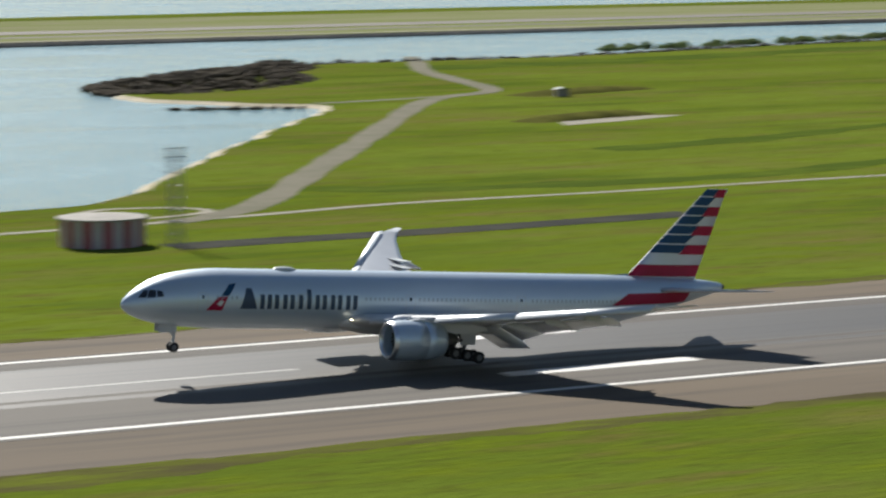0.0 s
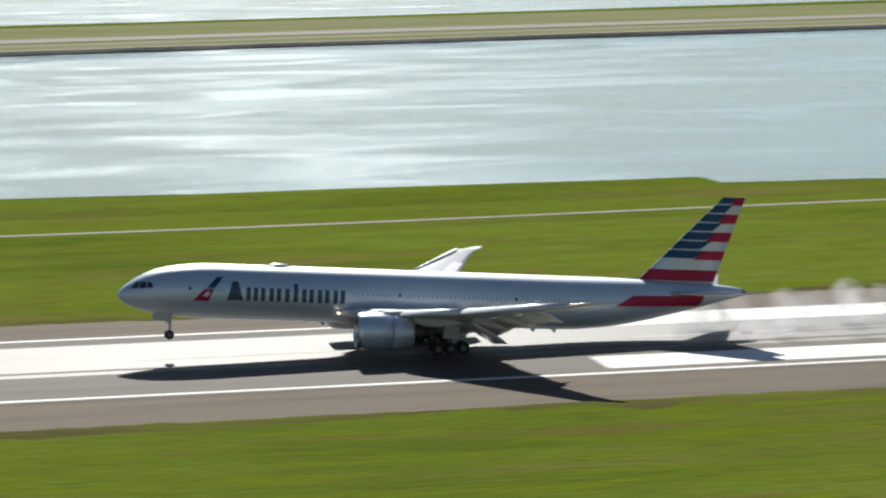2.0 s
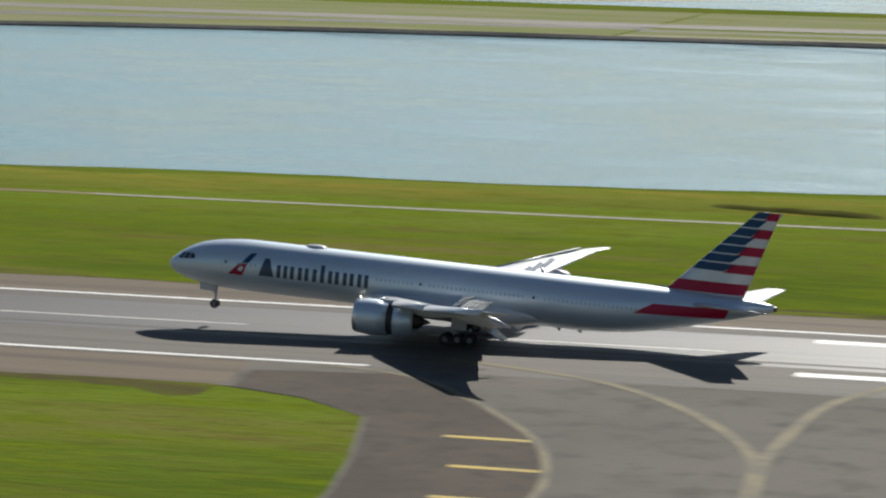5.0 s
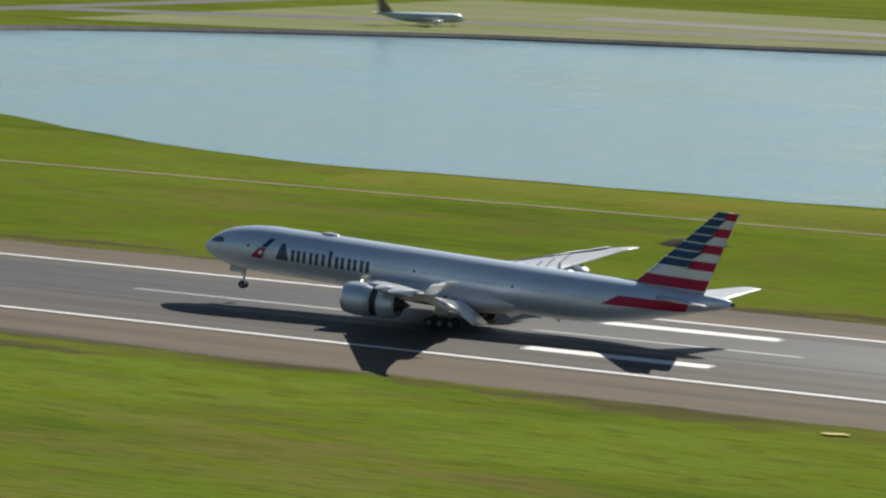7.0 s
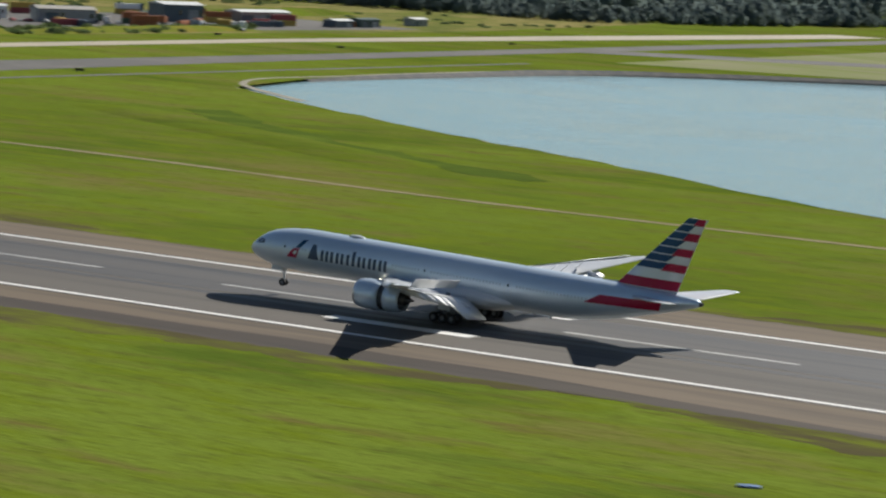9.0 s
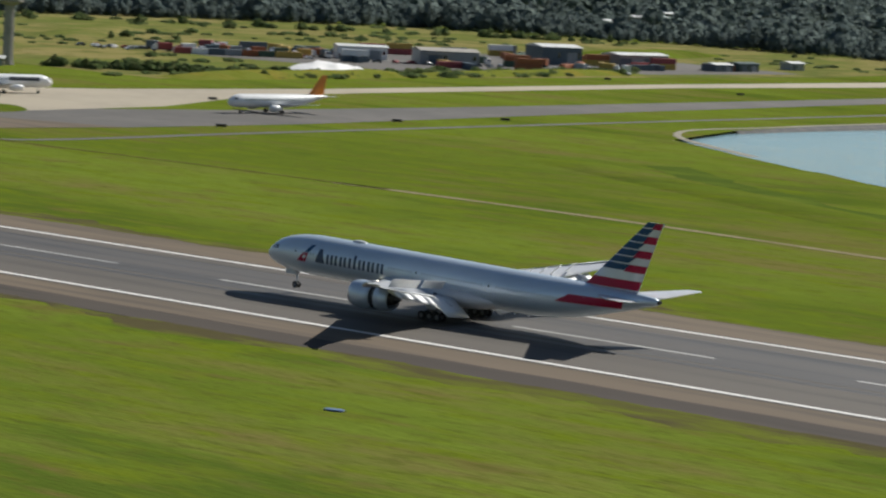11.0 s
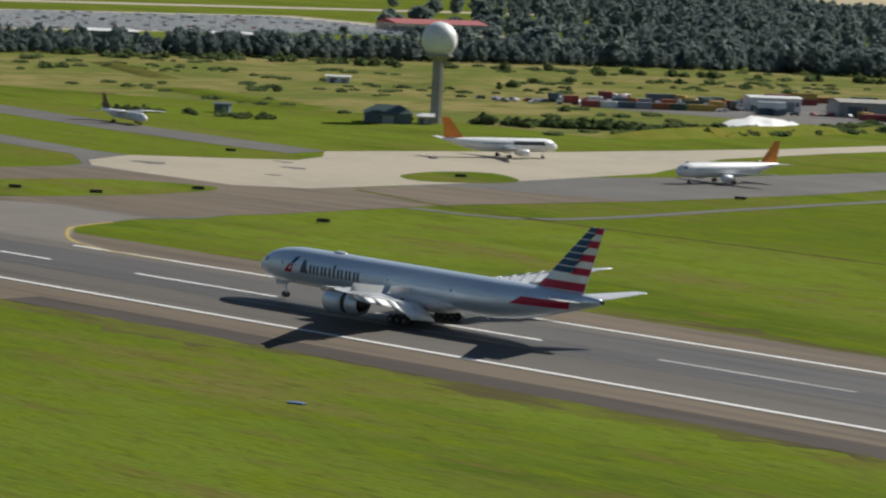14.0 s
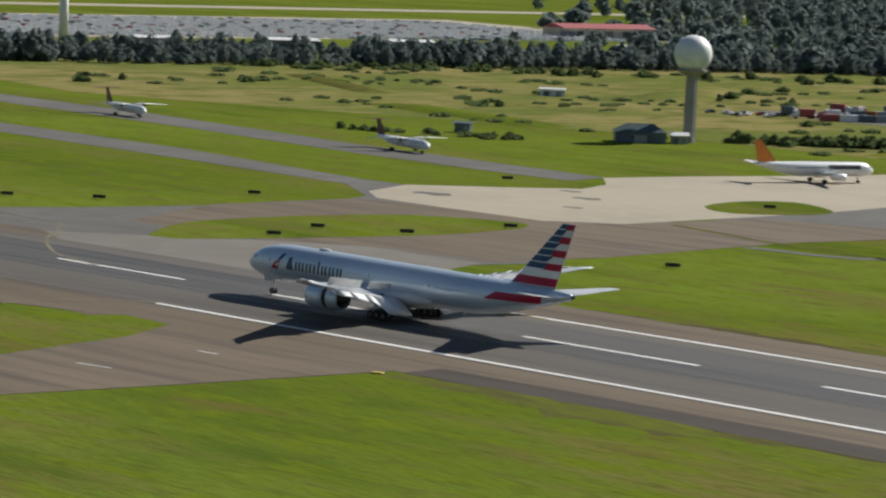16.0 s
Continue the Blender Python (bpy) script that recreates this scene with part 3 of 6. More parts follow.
ribbon("guide_line", [(-1020, 3), (-1038, 8), (-1060, 23), (-1073, 36), (-1105, 46), (-1282, 48)], 0.7, 0.088, FADED_LINE, 4, exit_mark)
slab("grass_island", [(-1011.3, -83.5), (-971.3, -55.5), (-968.9, -45.3), (-964.4, -36.5), (-952.4, -37.5), (-945.3, -51.8), (-942.5, -66.2), (-939.6, -79.5), (-979.6, -107.5)], 0.066, GRASS, label="grass wedge beside the exit taxiway", category="grass")
ribbon("edge_line", [(-984.9, -45.2), (-983.6, -34.8), (-978.9, -26.9), (-972.7, -21.1)], 0.8, 0.09, FADED_LINE, 3, exit_mark)
for a, b in ([(-928.5, -52.5), (-924.5, -52.3)], [(-928.0, -75.2), (-921.5, -74.3)]):
    ribbon("dash", [a, b], 0.7, 0.09, FADED_WHITE, 3, exit_mark)
ribbon("service_road", [(-987, 149), (-956, 163), (-956, 250), (-957, 397), (-957, 634)], 4.0, 0.05, TAXIWAY, 8, None, "narrow asphalt service road across the grass", "road")
slab("rough_field", [(-1143, 408), (-1240, 411), (-1460, 350), (-1888, 463), (-1988, 613), (-1708, 833), (-1421, 1055), (-1181, 1159), (-1126, 848)], 0.03, FIELD, label="dry yellowish rough grassland beyond the taxiways", category="grassland")
slab("yard", [(-1152, 585), (-1145, 847), (-1254, 859), (-1325, 577), (-1256, 558)], 0.05, TAXIWAY, label="grey gravel storage yard", category="yard")
# far runway behind the sea wall
far_line = lambda x, d: (x, 904 + 0.143 * x + d)
slab("far_runway", [far_line(1800, 130), far_line(-450, 130), (-837, 970), (-839, 1014), far_line(-450, 175), far_line(1800, 175)], 0.05, LIGHT_ASPHALT, label="pale far runway beyond the water", category="runway")
slab("far_grass", [far_line(1800, 14), far_line(-450, 14), far_line(-450, 120), far_line(1800, 120)], 0.03, HAZY_GRASS, label="dry grass beside the far runway, paled by painted haze", category="grass")
slab("far_taxiway", [far_line(1800, 36), far_line(-450, 36), far_line(-450, 44), far_line(1800, 44)], 0.05, GRAVEL, label="pale service road behind the sea wall", category="road")
slab("far_taxiway", [(-1012, 741), (-973, 765), (-854, 854), (-448, 949), (-448, 975), (-865, 887), (-999, 791)], 0.05, TAXIWAY, label="grey taxiway behind the sea wall", category="taxiway")


def verge(x0, x1, y, side, width, seed):
    """Ragged dark grass that creeps over the pavement's edge."""
    bm = bmesh.new()
    n = int((x1 - x0) / 2.5)
    rows = []
    for i in range(n + 1):
        x = x0 + (x1 - x0) * i / n
        a = y - side * (0.5 + 1.6 * noise.noise((x * 0.06, seed, 0)) + 1.0 * noise.noise((x * 0.3, seed, 5)))
        b = y + side * max(0.3, width * (0.6 + 1.3 * noise.noise((x * 0.025, seed, 9)) + 0.5 * noise.noise((x * 0.17, seed, 2))))
        rows.append([bm.verts.new((x, p, z)) for p, z in ((a, 0.03), (a, 0.055), (b, 0.004), (b, 0.0))])
    for a, b in zip(rows, rows[1:]):
        for k in range(3):
            bm.faces.new((a[k], a[k + 1], b[k + 1], b[k]))
    tagged(part("verge", bm, VERGE), "ragged dark grass verge along the runway pavement", "verge", "", "structure")


verge(-897, -353, -41, -1, 9.0, 1.0)
verge(-236, 120, -41, -1, 6.0, 2.0)
verge(-935, 200, 38, 1, 6.0, 3.0)


def dark_strip(x0, x1):
    """Outer strip of the near shoulder, darker than the rest."""
    bm = bmesh.new()
    n = int((x1 - x0) / 3)
    rows = []
    for i in range(n + 1):
        x = x0 + (x1 - x0) * i / n
        grow = min(1, (x1 - x) / 90)
        a = -41.0 + 8.0 * grow + 0.7 * noise.noise((x * 0.05, 3, 0)) * grow
        rows.append([bm.verts.new((x, y, z)) for y, z in ((a, 0.02), (a, 0.046), (-41.0, 0.046), (-41.0, 0.0))])
    for a, b in zip(rows, rows[1:]):
        for k in range(3):
            bm.faces.new((a[k], a[k + 1], b[k + 1], b[k]))
    tagged(part("outer_shoulder", bm, DARK_SHOULDER), "dark brown outer strip of the runway shoulder", "shoulder", "", "structure")


dark_strip(-898, -470)

mound("field_bank", -1146, 490, 150, 22, 2.6, 92, BANK, "low scrubby bank at the edge of the field")
mound("field_bank", -1150, 640, 160, 20, 2.2, 92, BANK, "low scrubby bank at the edge of the field")
mound("field_bank", -1330, 420, 120, 22, 1.6, 165, GRASS, "low green bank in the rough field")
mound("field_bank", -1420, 660, 150, 34, 2.2, 120, FIELD, "low dry hummock in the rough field")
mound("field_bank", -1270, 900, 140, 40, 3.0, 100, GRASS, "low green hummock in the rough field")
mound("field_bank", -1500, 520, 140, 16, 1.2, 150, DITCH, "dark earth ridge across the dry field")
slab("far_shoulder", [far_line(1800, 84), far_line(-450, 84), far_line(-450, 98), far_line(1800, 98)], 0.05, TAXIWAY, label="grey service strip beside the far runway", category="road")
slab("far_grass", [far_line(1800, 176), far_line(-450, 176), far_line(-450, 355), far_line(1800, 355)], 0.03, HAZY_GRASS, label="dry grass beyond the far runway, paled by painted haze", category="grass")
slab("far_grass", [(-452, 856), (-571, 842), (-745, 776), (-815, 735), (-950, 690), (-975, 1180), (-452, 1195)], 0.02, HAZY_GRASS, label="dry grass behind the sea wall, paled by painted haze", category="grass")
ribbon("gravel_fringe", [(-261, -125), (-261, -95), (-258, -66), (-251.5, -52), (-240, -43), (-222, -41), (-190, -40.4)], 2.8, 0.070, SHOULDER, 3, None, "brown gravelly fringe between taxiway and grass", "fringe", 0.7)


# ---- the airliner: nose at station 0, main gear at station 37.1, stations grow aft ----
GEAR = 37.1
HULL = [(0.0, 4.86, 0.06), (0.12, 4.86, 0.34), (0.4, 4.87, 0.68), (1.0, 4.95, 1.15), (2.0, 5.11, 1.71), (3.0, 5.26, 2.13), (4.2, 5.38, 2.49), (5.5, 5.46, 2.73), (7.2, 5.53, 2.93), (9.0, 5.58, 3.06),
        (10.5, 5.6, 3.1), (20.0, 5.6, 3.1), (30.0, 5.6, 3.1), (40.0, 5.6, 3.1), (50.0, 5.6, 3.1), (53.0, 5.66, 3.04), (56.0, 5.82, 2.88), (59.0, 6.06, 2.62), (62.0, 6.38, 2.26), (65.0, 6.75, 1.82), (68.0, 7.10, 1.34),
        (70.5, 7.36, 0.90), (72.0, 7.50, 0.58), (72.6, 7.54, 0.40)]


def hull_at(s):
    for (s0, z0, r0), (s1, z1, r1) in zip(HULL, HULL[1:]):
        if s <= s1:
            t = max(0, (s - s0) / (s1 - s0))
            return z0 + (z1 - z0) * t, r0 + (r1 - r0) * t
    return HULL[-1][1:]


def skin(s, z, side, out=0.012):
    """The point of the hull's side at a station and height."""
    zc, r = hull_at(s)
    h = max(-1, min(1, (z - zc) / r))
    a = math.asin(h)
    return Vector((s - GEAR, side * (r + out) * math.cos(a), zc + (r + out) * math.sin(a)))


def decal(points, side, fine=0.35, out=0.012):
    """A thin plate of paint that follows the hull; points are station and height, four corners."""
    bm = bmesh.new()
    (a, b, c, d) = [Vector(p) for p in points]
    n = max(1, int(max((b - a).length, (c - d).length) / fine))
    m = max(1, int(max((d - a).length, (c - b).length) / fine))
    rows = []
    for i in range(n + 1):
        u = i / n
        lo, hi = a.lerp(b, u), d.lerp(c, u)
        rows.append([bm.verts.new(skin(*lo.lerp(hi, j / m), side, out)) for j in range(m + 1)])
    for p, q in zip(rows, rows[1:]):
        for j in range(m):
            bm.faces.new((p[j], p[j + 1], q[j + 1], q[j]))
    return bm


def foil(bm, stations, side=1):
    """A wing-like body. stations: x leading, x trailing, y, z, thickness share, drop of the trailing edge."""
    profile = [(0.0, 0.0), (0.012, 0.18), (0.05, 0.40), (0.15, 0.50), (0.35, 0.50), (0.6, 0.36), (0.85, 0.14), (1.0, 0.015)]
    rings = []
    for x0, x1, y, z, thick, drop in stations:
        c = x1 - x0
        ring = [(x0 + c * u - GEAR, side * y, z - drop * u + c * thick * w) for u, w in profile] + [(x0 + c * u - GEAR, side * y, z - drop * u - c * thick * w * 0.8) for u, w in reversed(profile[1:])]
        rings.append(ring)
    return loft(bm, rings)


def wheel(name, radius, width, parent, m):
    tyre_bm = bmesh.new()
    section = [(radius * 0.52, -width * 0.38), (radius * 0.80, -width * 0.5), (radius * 0.95, -width * 0.40), (radius, -width * 0.2), (radius, width * 0.2), (radius * 0.95, width * 0.40), (radius * 0.80, width * 0.5), (radius * 0.52, width * 0.38)]
    rings = [[(r * math.cos(a), y, r * math.sin(a)) for r, y in section] for a in [i * math.tau / 20 for i in range(20)]]
    loft(tyre_bm, rings + rings[:1], (False, False))
    bmesh.ops.remove_doubles(tyre_bm, verts=tyre_bm.verts, dist=1e-4)
    hub_bm = bmesh.new()
    rod(hub_bm, (0, -width * 0.34, 0), (0, width * 0.34, 0), radius * 0.53, sides=16)
    rod(hub_bm, (0, -width * 0.40, 0), (0, width * 0.40, 0), radius * 0.2, sides=10)
    w = part("wheel", hub_bm, HUB_GREY, parent, "dull grey wheel hub")
    w.matrix_basis = m
    part("tyre", tyre_bm, TYRE, w, "black rubber tyre", soft=True)
    return w


def again_wheel(src, parent, m):
    w = again(src, parent, m)
    for o in src.children:
        again(o, w, Matrix())
    return w


MOVERS = {}


def airliner():
    plane = thing("airliner", "long silver twin-engine airliner with a striped tail landing", "airliner")
    bm = bmesh.new()
    n = 40
    stations = []
    for (s0, z0, r0), (s1, z1, r1) in zip(HULL, HULL[1:]):
        k = max(1, int((s1 - s0) / 2.5))
        stations += [(s0 + (s1 - s0) * i / k, z0 + (z1 - z0) * i / k, r0 + (r1 - r0) * i / k) for i in range(k)]
    stations.append(HULL[-1])
    loft(bm, [[(s - GEAR, r * math.cos(i * math.tau / n), z + r * math.sin(i * math.tau / n)) for i in range(n)] for s, z, r in stations])
    part("fuselage", bm, SILVER, plane, "silver painted fuselage", True)
    # tail cone outlet
    bm = bmesh.new()
    rod(bm, (72.4 - GEAR, 0, 7.54), (73.0 - GEAR, 0, 7.56), 0.36, 0.26, 16)
    part("tail_cone", bm, DARK_METAL, plane, "dark exhaust outlet at the tail")
    # belly fairing
    bm = bmesh.new()
    rings = []
    for s, w, h in ((22.5, 1.6, 0.25), (24.5, 2.7, 0.75), (27.0, 3.25, 1.15), (31.0, 3.55, 1.4), (38.0, 3.6, 1.45), (42.0, 3.35, 1.25), (45.0, 2.6, 0.8), (47.5, 1.3, 0.2)):
        rings.append([(s - GEAR, w * math.cos(a), 3.7 + (h * 1.1 + 0.15) * math.sin(a) * (1.15 if math.sin(a) < 0 else 1.0)) for a in [i * math.tau / 28 for i in range(28)]])
    loft(bm, rings)
    part("belly_fairing", bm, GREY_PAINT, plane, "grey belly fairing", True)
    # cockpit glass
    for side in (-1, 1):
        for a, b, c, d in (((1.35, 5.72), (2.05, 5.78), (2.35, 6.50), (1.95, 6.44)), ((2.15, 5.78), (2.95, 5.88), (3.05, 6.58), (2.45, 6.53)), ((3.05, 5.92), (3.75, 6.02), (3.62, 6.52), (3.15, 6.58))):
            part("cockpit_window", decal((a, b, c, d), side, 0.2, 0.02), GLASS_DARK, plane, "dark cockpit glass")
        # titles as plain bars, and the two-colour mark
        x = 11.9
        for strokes, high in ((1, 7.05), (3, 6.45), (2, 6.45), (1, 6.45), (1, 7.0), (2, 6.45), (2, 6.45), (2, 6.45)):
            if high == 7.05:
                part("title_bar", decal(((x, 4.95), (x + 1.9, 4.95), (x + 1.25, high), (x + 0.65, high)), side), LETTER_BLUE, plane, "dark blue-grey painted bar")
                x += 2.2
                continue
            for k in range(strokes):
                part("title_bar", decal(((x, 4.95), (x + 0.5, 4.95), (x + 0.5, high), (x, high)), side), LETTER_BLUE, plane, "dark blue-grey painted bar")
                x += 0.5 + (0.32 if k + 1 < strokes else 0.46)
        part("mark", decal(((8.15, 4.75), (9.9, 4.75), (10.45, 6.2), (9.35, 6.1)), side), FLAG_RED, plane, "red half of the painted mark")
        part("mark", decal(((9.65, 6.2), (10.6, 6.3), (11.5, 7.5), (10.7, 7.4)), side), FLAG_BLUE, plane, "blue half of the painted mark")
        part("mark", decal(((9.25, 5.35), (9.75, 5.2), (10.05, 5.75), (9.6, 5.8)), side, 0.3, 0.018), FLAG_SILVER, plane, "pale centre of the painted mark")
        # tail band on the hull
        part("tail_band", decal(((56.7, 5.65), (67.2, 5.9), (67.7, 7.1), (58.9, 6.95)), side, 0.4), FLAG_RED, plane, "red band on the rear hull")
        # doors
        for s in (7.2, 18.3, 31.0, 44.5, 57.3):
            for a, b in (((s, 4.55), (s + 0.05, 6.55)), ((s + 1.05, 4.55), (s + 1.1, 6.55)), ((s, 6.5), (s + 1.1, 6.55)), ((s, 4.55), (s + 1.1, 4.6))):
                part("door_seam", decal((a, (b[0], a[1]), b, (a[0], b[1])), side, 0.4, 0.008), GREY_PAINT, plane, "door outline")
            part("door_window", decal(((s + 0.42, 5.95), (s + 0.7, 5.95), (s + 0.7, 6.3), (s + 0.42, 6.3)), side, 0.4), GLASS_DARK, plane)
        # cabin windows
        first = None
        for k in range(0, 92):
            s = 9.2 + k * 0.53
            if any(d - 0.35 < s < d + 1.35 for d in (7.2, 18.3, 31.0, 44.5, 57.3)) or 11.7 < s < 25.8:
                continue
            if first is None or s < 10.4 or s > 49.5:
                o = part("cabin_window", decal(((s, 5.92), (s + 0.26, 5.92), (s + 0.26, 6.27), (s, 6.27)), side, 0.4), WINDOW_GREY, plane)
                if 10.5 < s < 49.5:
                    first = (o, s)
            else:
                again(first[0], plane, Matrix.Translation((s - first[1], 0, 0)))
    # roof dome and blades
    bm = bmesh.new()
    bmesh.ops.create_uvsphere(bm, u_segments=20, v_segments=10, radius=1, matrix=Matrix.LocRotScale((18.0 - GEAR, 0, 8.66), None, (1.35, 0.65, 0.34)))
    part("antenna_dome", bm, GREY_PAINT, plane, "grey antenna dome", True)
    for s, z in ((23.0, 2.5), (47.5, 2.5), (50.0, 2.5)):
        bm = bmesh.new()
        up = 1 if z > 5 else -1
        loft(bm, [[(s - GEAR, -0.04, z), (s + 0.6 - GEAR, -0.04, z), (s + 0.6 - GEAR, 0.04, z), (s - GEAR, 0.04, z)], [(s + 0.3 - GEAR, -0.02, z + 0.32 * up), (s + 0.6 - GEAR, -0.02, z + 0.32 * up), (s + 0.6 - GEAR, 0.02, z + 0.32 * up), (s + 0.3 - GEAR, 0.02, z + 0.32 * up)]])
        part("blade_antenna", bm, GREY_PAINT, plane)

    # fin: a core with striped plates of paint on both sides
    root, tip = (59.6, 69.0, 8.2), (69.75, 72.35, 18.6)

    def fin_at(t):
        return [a + (b - a) * t for a, b in zip(root, tip)]
    bm = bmesh.new()
    rings = []
    for t in [i / 12 for i in range(13)]:
        x0, x1, z = fin_at(t)
        c, w = x1 - x0, 0.11 * (1 - 0.35 * t)
        if t == 1:
            x0 += 0.25
        ring = [(x0 + c * u - GEAR, c * w * h * 0.5, z) for u, h in ((0, 0), (0.03, 0.4), (0.15, 0.85), (0.35, 1), (0.65, 0.7), (1, 0.03))]
        rings.append(ring + [(x, -y, zz) for x, y, zz in reversed(ring[1:])])
    loft(bm, rings)
    part("fin", bm, FLAG_SILVER, plane, "silver tail fin", True)
    bm = bmesh.new()
    loft(bm, [[(s - GEAR, y, z) for s, y, z in ((55.5, 0, 8.55), (60.4, -0.32, 8.5), (60.4, 0.32, 8.5))], [(s - GEAR, y, z) for s, y, z in ((60.2, 0, 8.85), (60.6, -0.1, 8.95), (60.6, 0.1, 8.95))]])
    part("fin_fillet", bm, SILVER, plane)

    def fin_plate(t0, t1, u0, u1, side, mat, slant):
        bm = bmesh.new()
        rows = []
        for k in range(5):
            t = t0 + (t1 - t0) * k / 4
            x0, x1, z = fin_at(t)
            c, w = x1 - x0, 0.11 * (1 - 0.35 * t)
            row = []
            cuts = sorted({u0, u1, (u0 + u1) / 2, *[b for b in (0.015, 0.03, 0.07, 0.15, 0.25, 0.35, 0.45, 0.55, 0.65, 0.8, 0.9) if u0 < b < u1]})
            for u in cuts:
                u = min(0.995, max(0.004, u + (slant * (t - t0) if u in (u0, u1) and 0.1 < u < 0.9 else 0)))
                h = np.interp(u, [0, 0.03, 0.15, 0.35, 0.65, 1], [0, 0.4, 0.85, 1, 0.7, 0.03])
                row.append(bm.verts.new((x0 + c * u - GEAR, side * (c * w * h * 0.5 + 0.05), z)))
            rows.append(row)
        for a, b in zip(rows, rows[1:]):
            for j in range(len(cuts) - 1):
                bm.faces.new((a[j], a[j + 1], b[j + 1], b[j]))
        return part("tail_stripe", bm, mat, plane, "painted tail stripe", True)
    for side in (-1, 1):
        fin_plate(0.045, 0.17, 0.0, 1.0, side, FLAG_RED, 0)
        for row in range(7):
            t0 = 0.285 + row * 0.104
            t1 = min(0.998, t0 + 0.104)
            fin_plate(t0 + 0.014, t1, 0.0, 0.52, side, FLAG_BLUE, 1.2)
            if row % 2 == 0:
                fin_plate(t0, t1, 0.52, 1.0, side, FLAG_RED, 1.2)
    for side in (-1, 1):
        bm = bmesh.new()
        foil(bm, [(62.6, 69.8, 1.0, 7.2, 0.09, 0.0), (65.8, 71.0, 4.5, 7.65, 0.09, 0.0), (70.6, 72.8, 10.3, 8.42, 0.08, 0.0), (71.6, 72.9, 10.7, 8.48, 0.05, 0.0)], side)
        part("tailplane", bm, GREY_PAINT, plane, "grey horizontal tailplane", True)

    # wings
    for side in (-1, 1):
        bm = bmesh.new()
        foil(bm, [(23.6, 38.8, 1.5, 3.75, 0.115, 0.9), (26.2, 38.9, 4.6, 4.05, 0.11, 0.75), (30.2, 39.3, 10.4, 4.75, 0.10, 0.4), (36.2, 42.4, 19.0, 5.95, 0.10, 0.2), (42.6, 45.9, 28.6, 7.55, 0.095, 0.1),
                  (45.2, 47.2, 31.0, 8.05, 0.08, 0.05), (47.6, 48.5, 32.4, 8.4, 0.06, 0.0)], side)
        wing = part("wing", bm, GREY_PAINT, plane, "grey swept wing", True)
        MOVERS.setdefault("wing", []).append((wing, side))
        # slats, lowered forward of the leading edge
        for (a, b) in (((26.6, 5.0, 4.05), (29.0, 8.2, 4.45)), ((30.9, 11.2, 4.8), (36.0, 18.4, 5.8)), ((36.1, 18.6, 5.82), (44.6, 30.6, 7.85))):
            bm = bmesh.new()
            rings = []
            for (s, y, z) in (a, b):
                rings.append([(s + dx - GEAR, side * y, z + dz) for dx, dz in ((-0.70, -0.42), (-0.80, -0.18), (-0.6, 0.12), (-0.1, 0.36), (0.35, 0.42), (0.3, 0.34), (-0.2, 0.15), (-0.5, -0.2))])
            part("slat", loft(bm, rings), FLAG_SILVER, wing, "bright metal slat", True)
        # flaps, lowered behind the trailing edge
        for (a, b) in (((38.4, 42.6, 3.6, 3.35), (38.7, 42.9, 9.3, 3.95)), ((38.9, 41.6, 9.6, 4.0), (39.9, 42.4, 12.2, 4.45)), ((39.7, 42.0, 12.5, 4.5), (43.6, 45.0, 23.6, 6.25))):
            bm = bmesh.new()
            rings = []
            for s0, s1, y, z in (a, b):
                c = s1 - s0
                rings.append([(s0 + c * u - GEAR, side * y, z - (0.56 if y < 11 else 0.44) * c * u + c * h) for u, h in ((0, 0), (0.06, 0.08), (0.3, 0.12), (0.7, 0.07), (1, 0.0), (0.7, -0.01), (0.3, -0.03), (0.06, -0.05))])
            part("flap", loft(bm, rings), FLAP_SUNLIT, wing, "lowered flap, whitened as if sunlit", True)
        for s, y, z in ((37.0, 6.4, 3.4), (37.9, 12.6, 4.2), (39.6, 17.2, 5.05), (41.4, 22.0, 5.95)):
            bm = bmesh.new()
            rings = []
            for u, r, dz in ((0, 0.06, 0.25), (0.12, 0.26, 0.12), (0.4, 0.40, -0.05), (0.7, 0.32, -0.3), (1.0, 0.06, -0.65)):
                rings.append([(s + u * 4.6 - GEAR, side * y + 0.75 * r * math.cos(i * math.tau / 12), z + dz + 1.2 * r * math.sin(i * math.tau / 12)) for i in range(12)])
            part("flap_fairing", loft(bm, rings), GREY_PAINT, wing, "grey flap track fairing", True)
        # spoiler panels on hinges
        for s, y, z, w in ((37.0, 5.2, 4.62, 2.0), (37.1, 7.5, 4.86, 2.0), (38.9, 13.6, 5.5, 2.1), (39.9, 16.0, 5.82, 2.1), (40.8, 18.4, 6.15, 2.1), (41.8, 20.8, 6.5, 2.1)):
            bm = bmesh.new()
            box(bm, 0, -w / 2, 0.0, 1.8, w / 2, 0.06)
            o = part("spoiler", bm, FLAP_SUNLIT, wing, "hinged spoiler panel, whitened as if sunlit")
            o.matrix_basis = pose(s - GEAR, side * y, z, 0, 4, side * 23)
            MOVERS.setdefault("spoiler", []).append((o, s - GEAR, side * y, z, side * 23))
        # engine
        cy, cz, s0 = side * 9.65, 2.75, 25.6
        def shell(rows, sides=36):
            bm = bmesh.new()
            loft(bm, [[(s0 + s - GEAR, cy + r * math.cos(i * math.tau / sides), cz + dz + r * math.sin(i * math.tau / sides)) for i in range(sides)] for s, r, dz in rows], (False, False))
            return bm
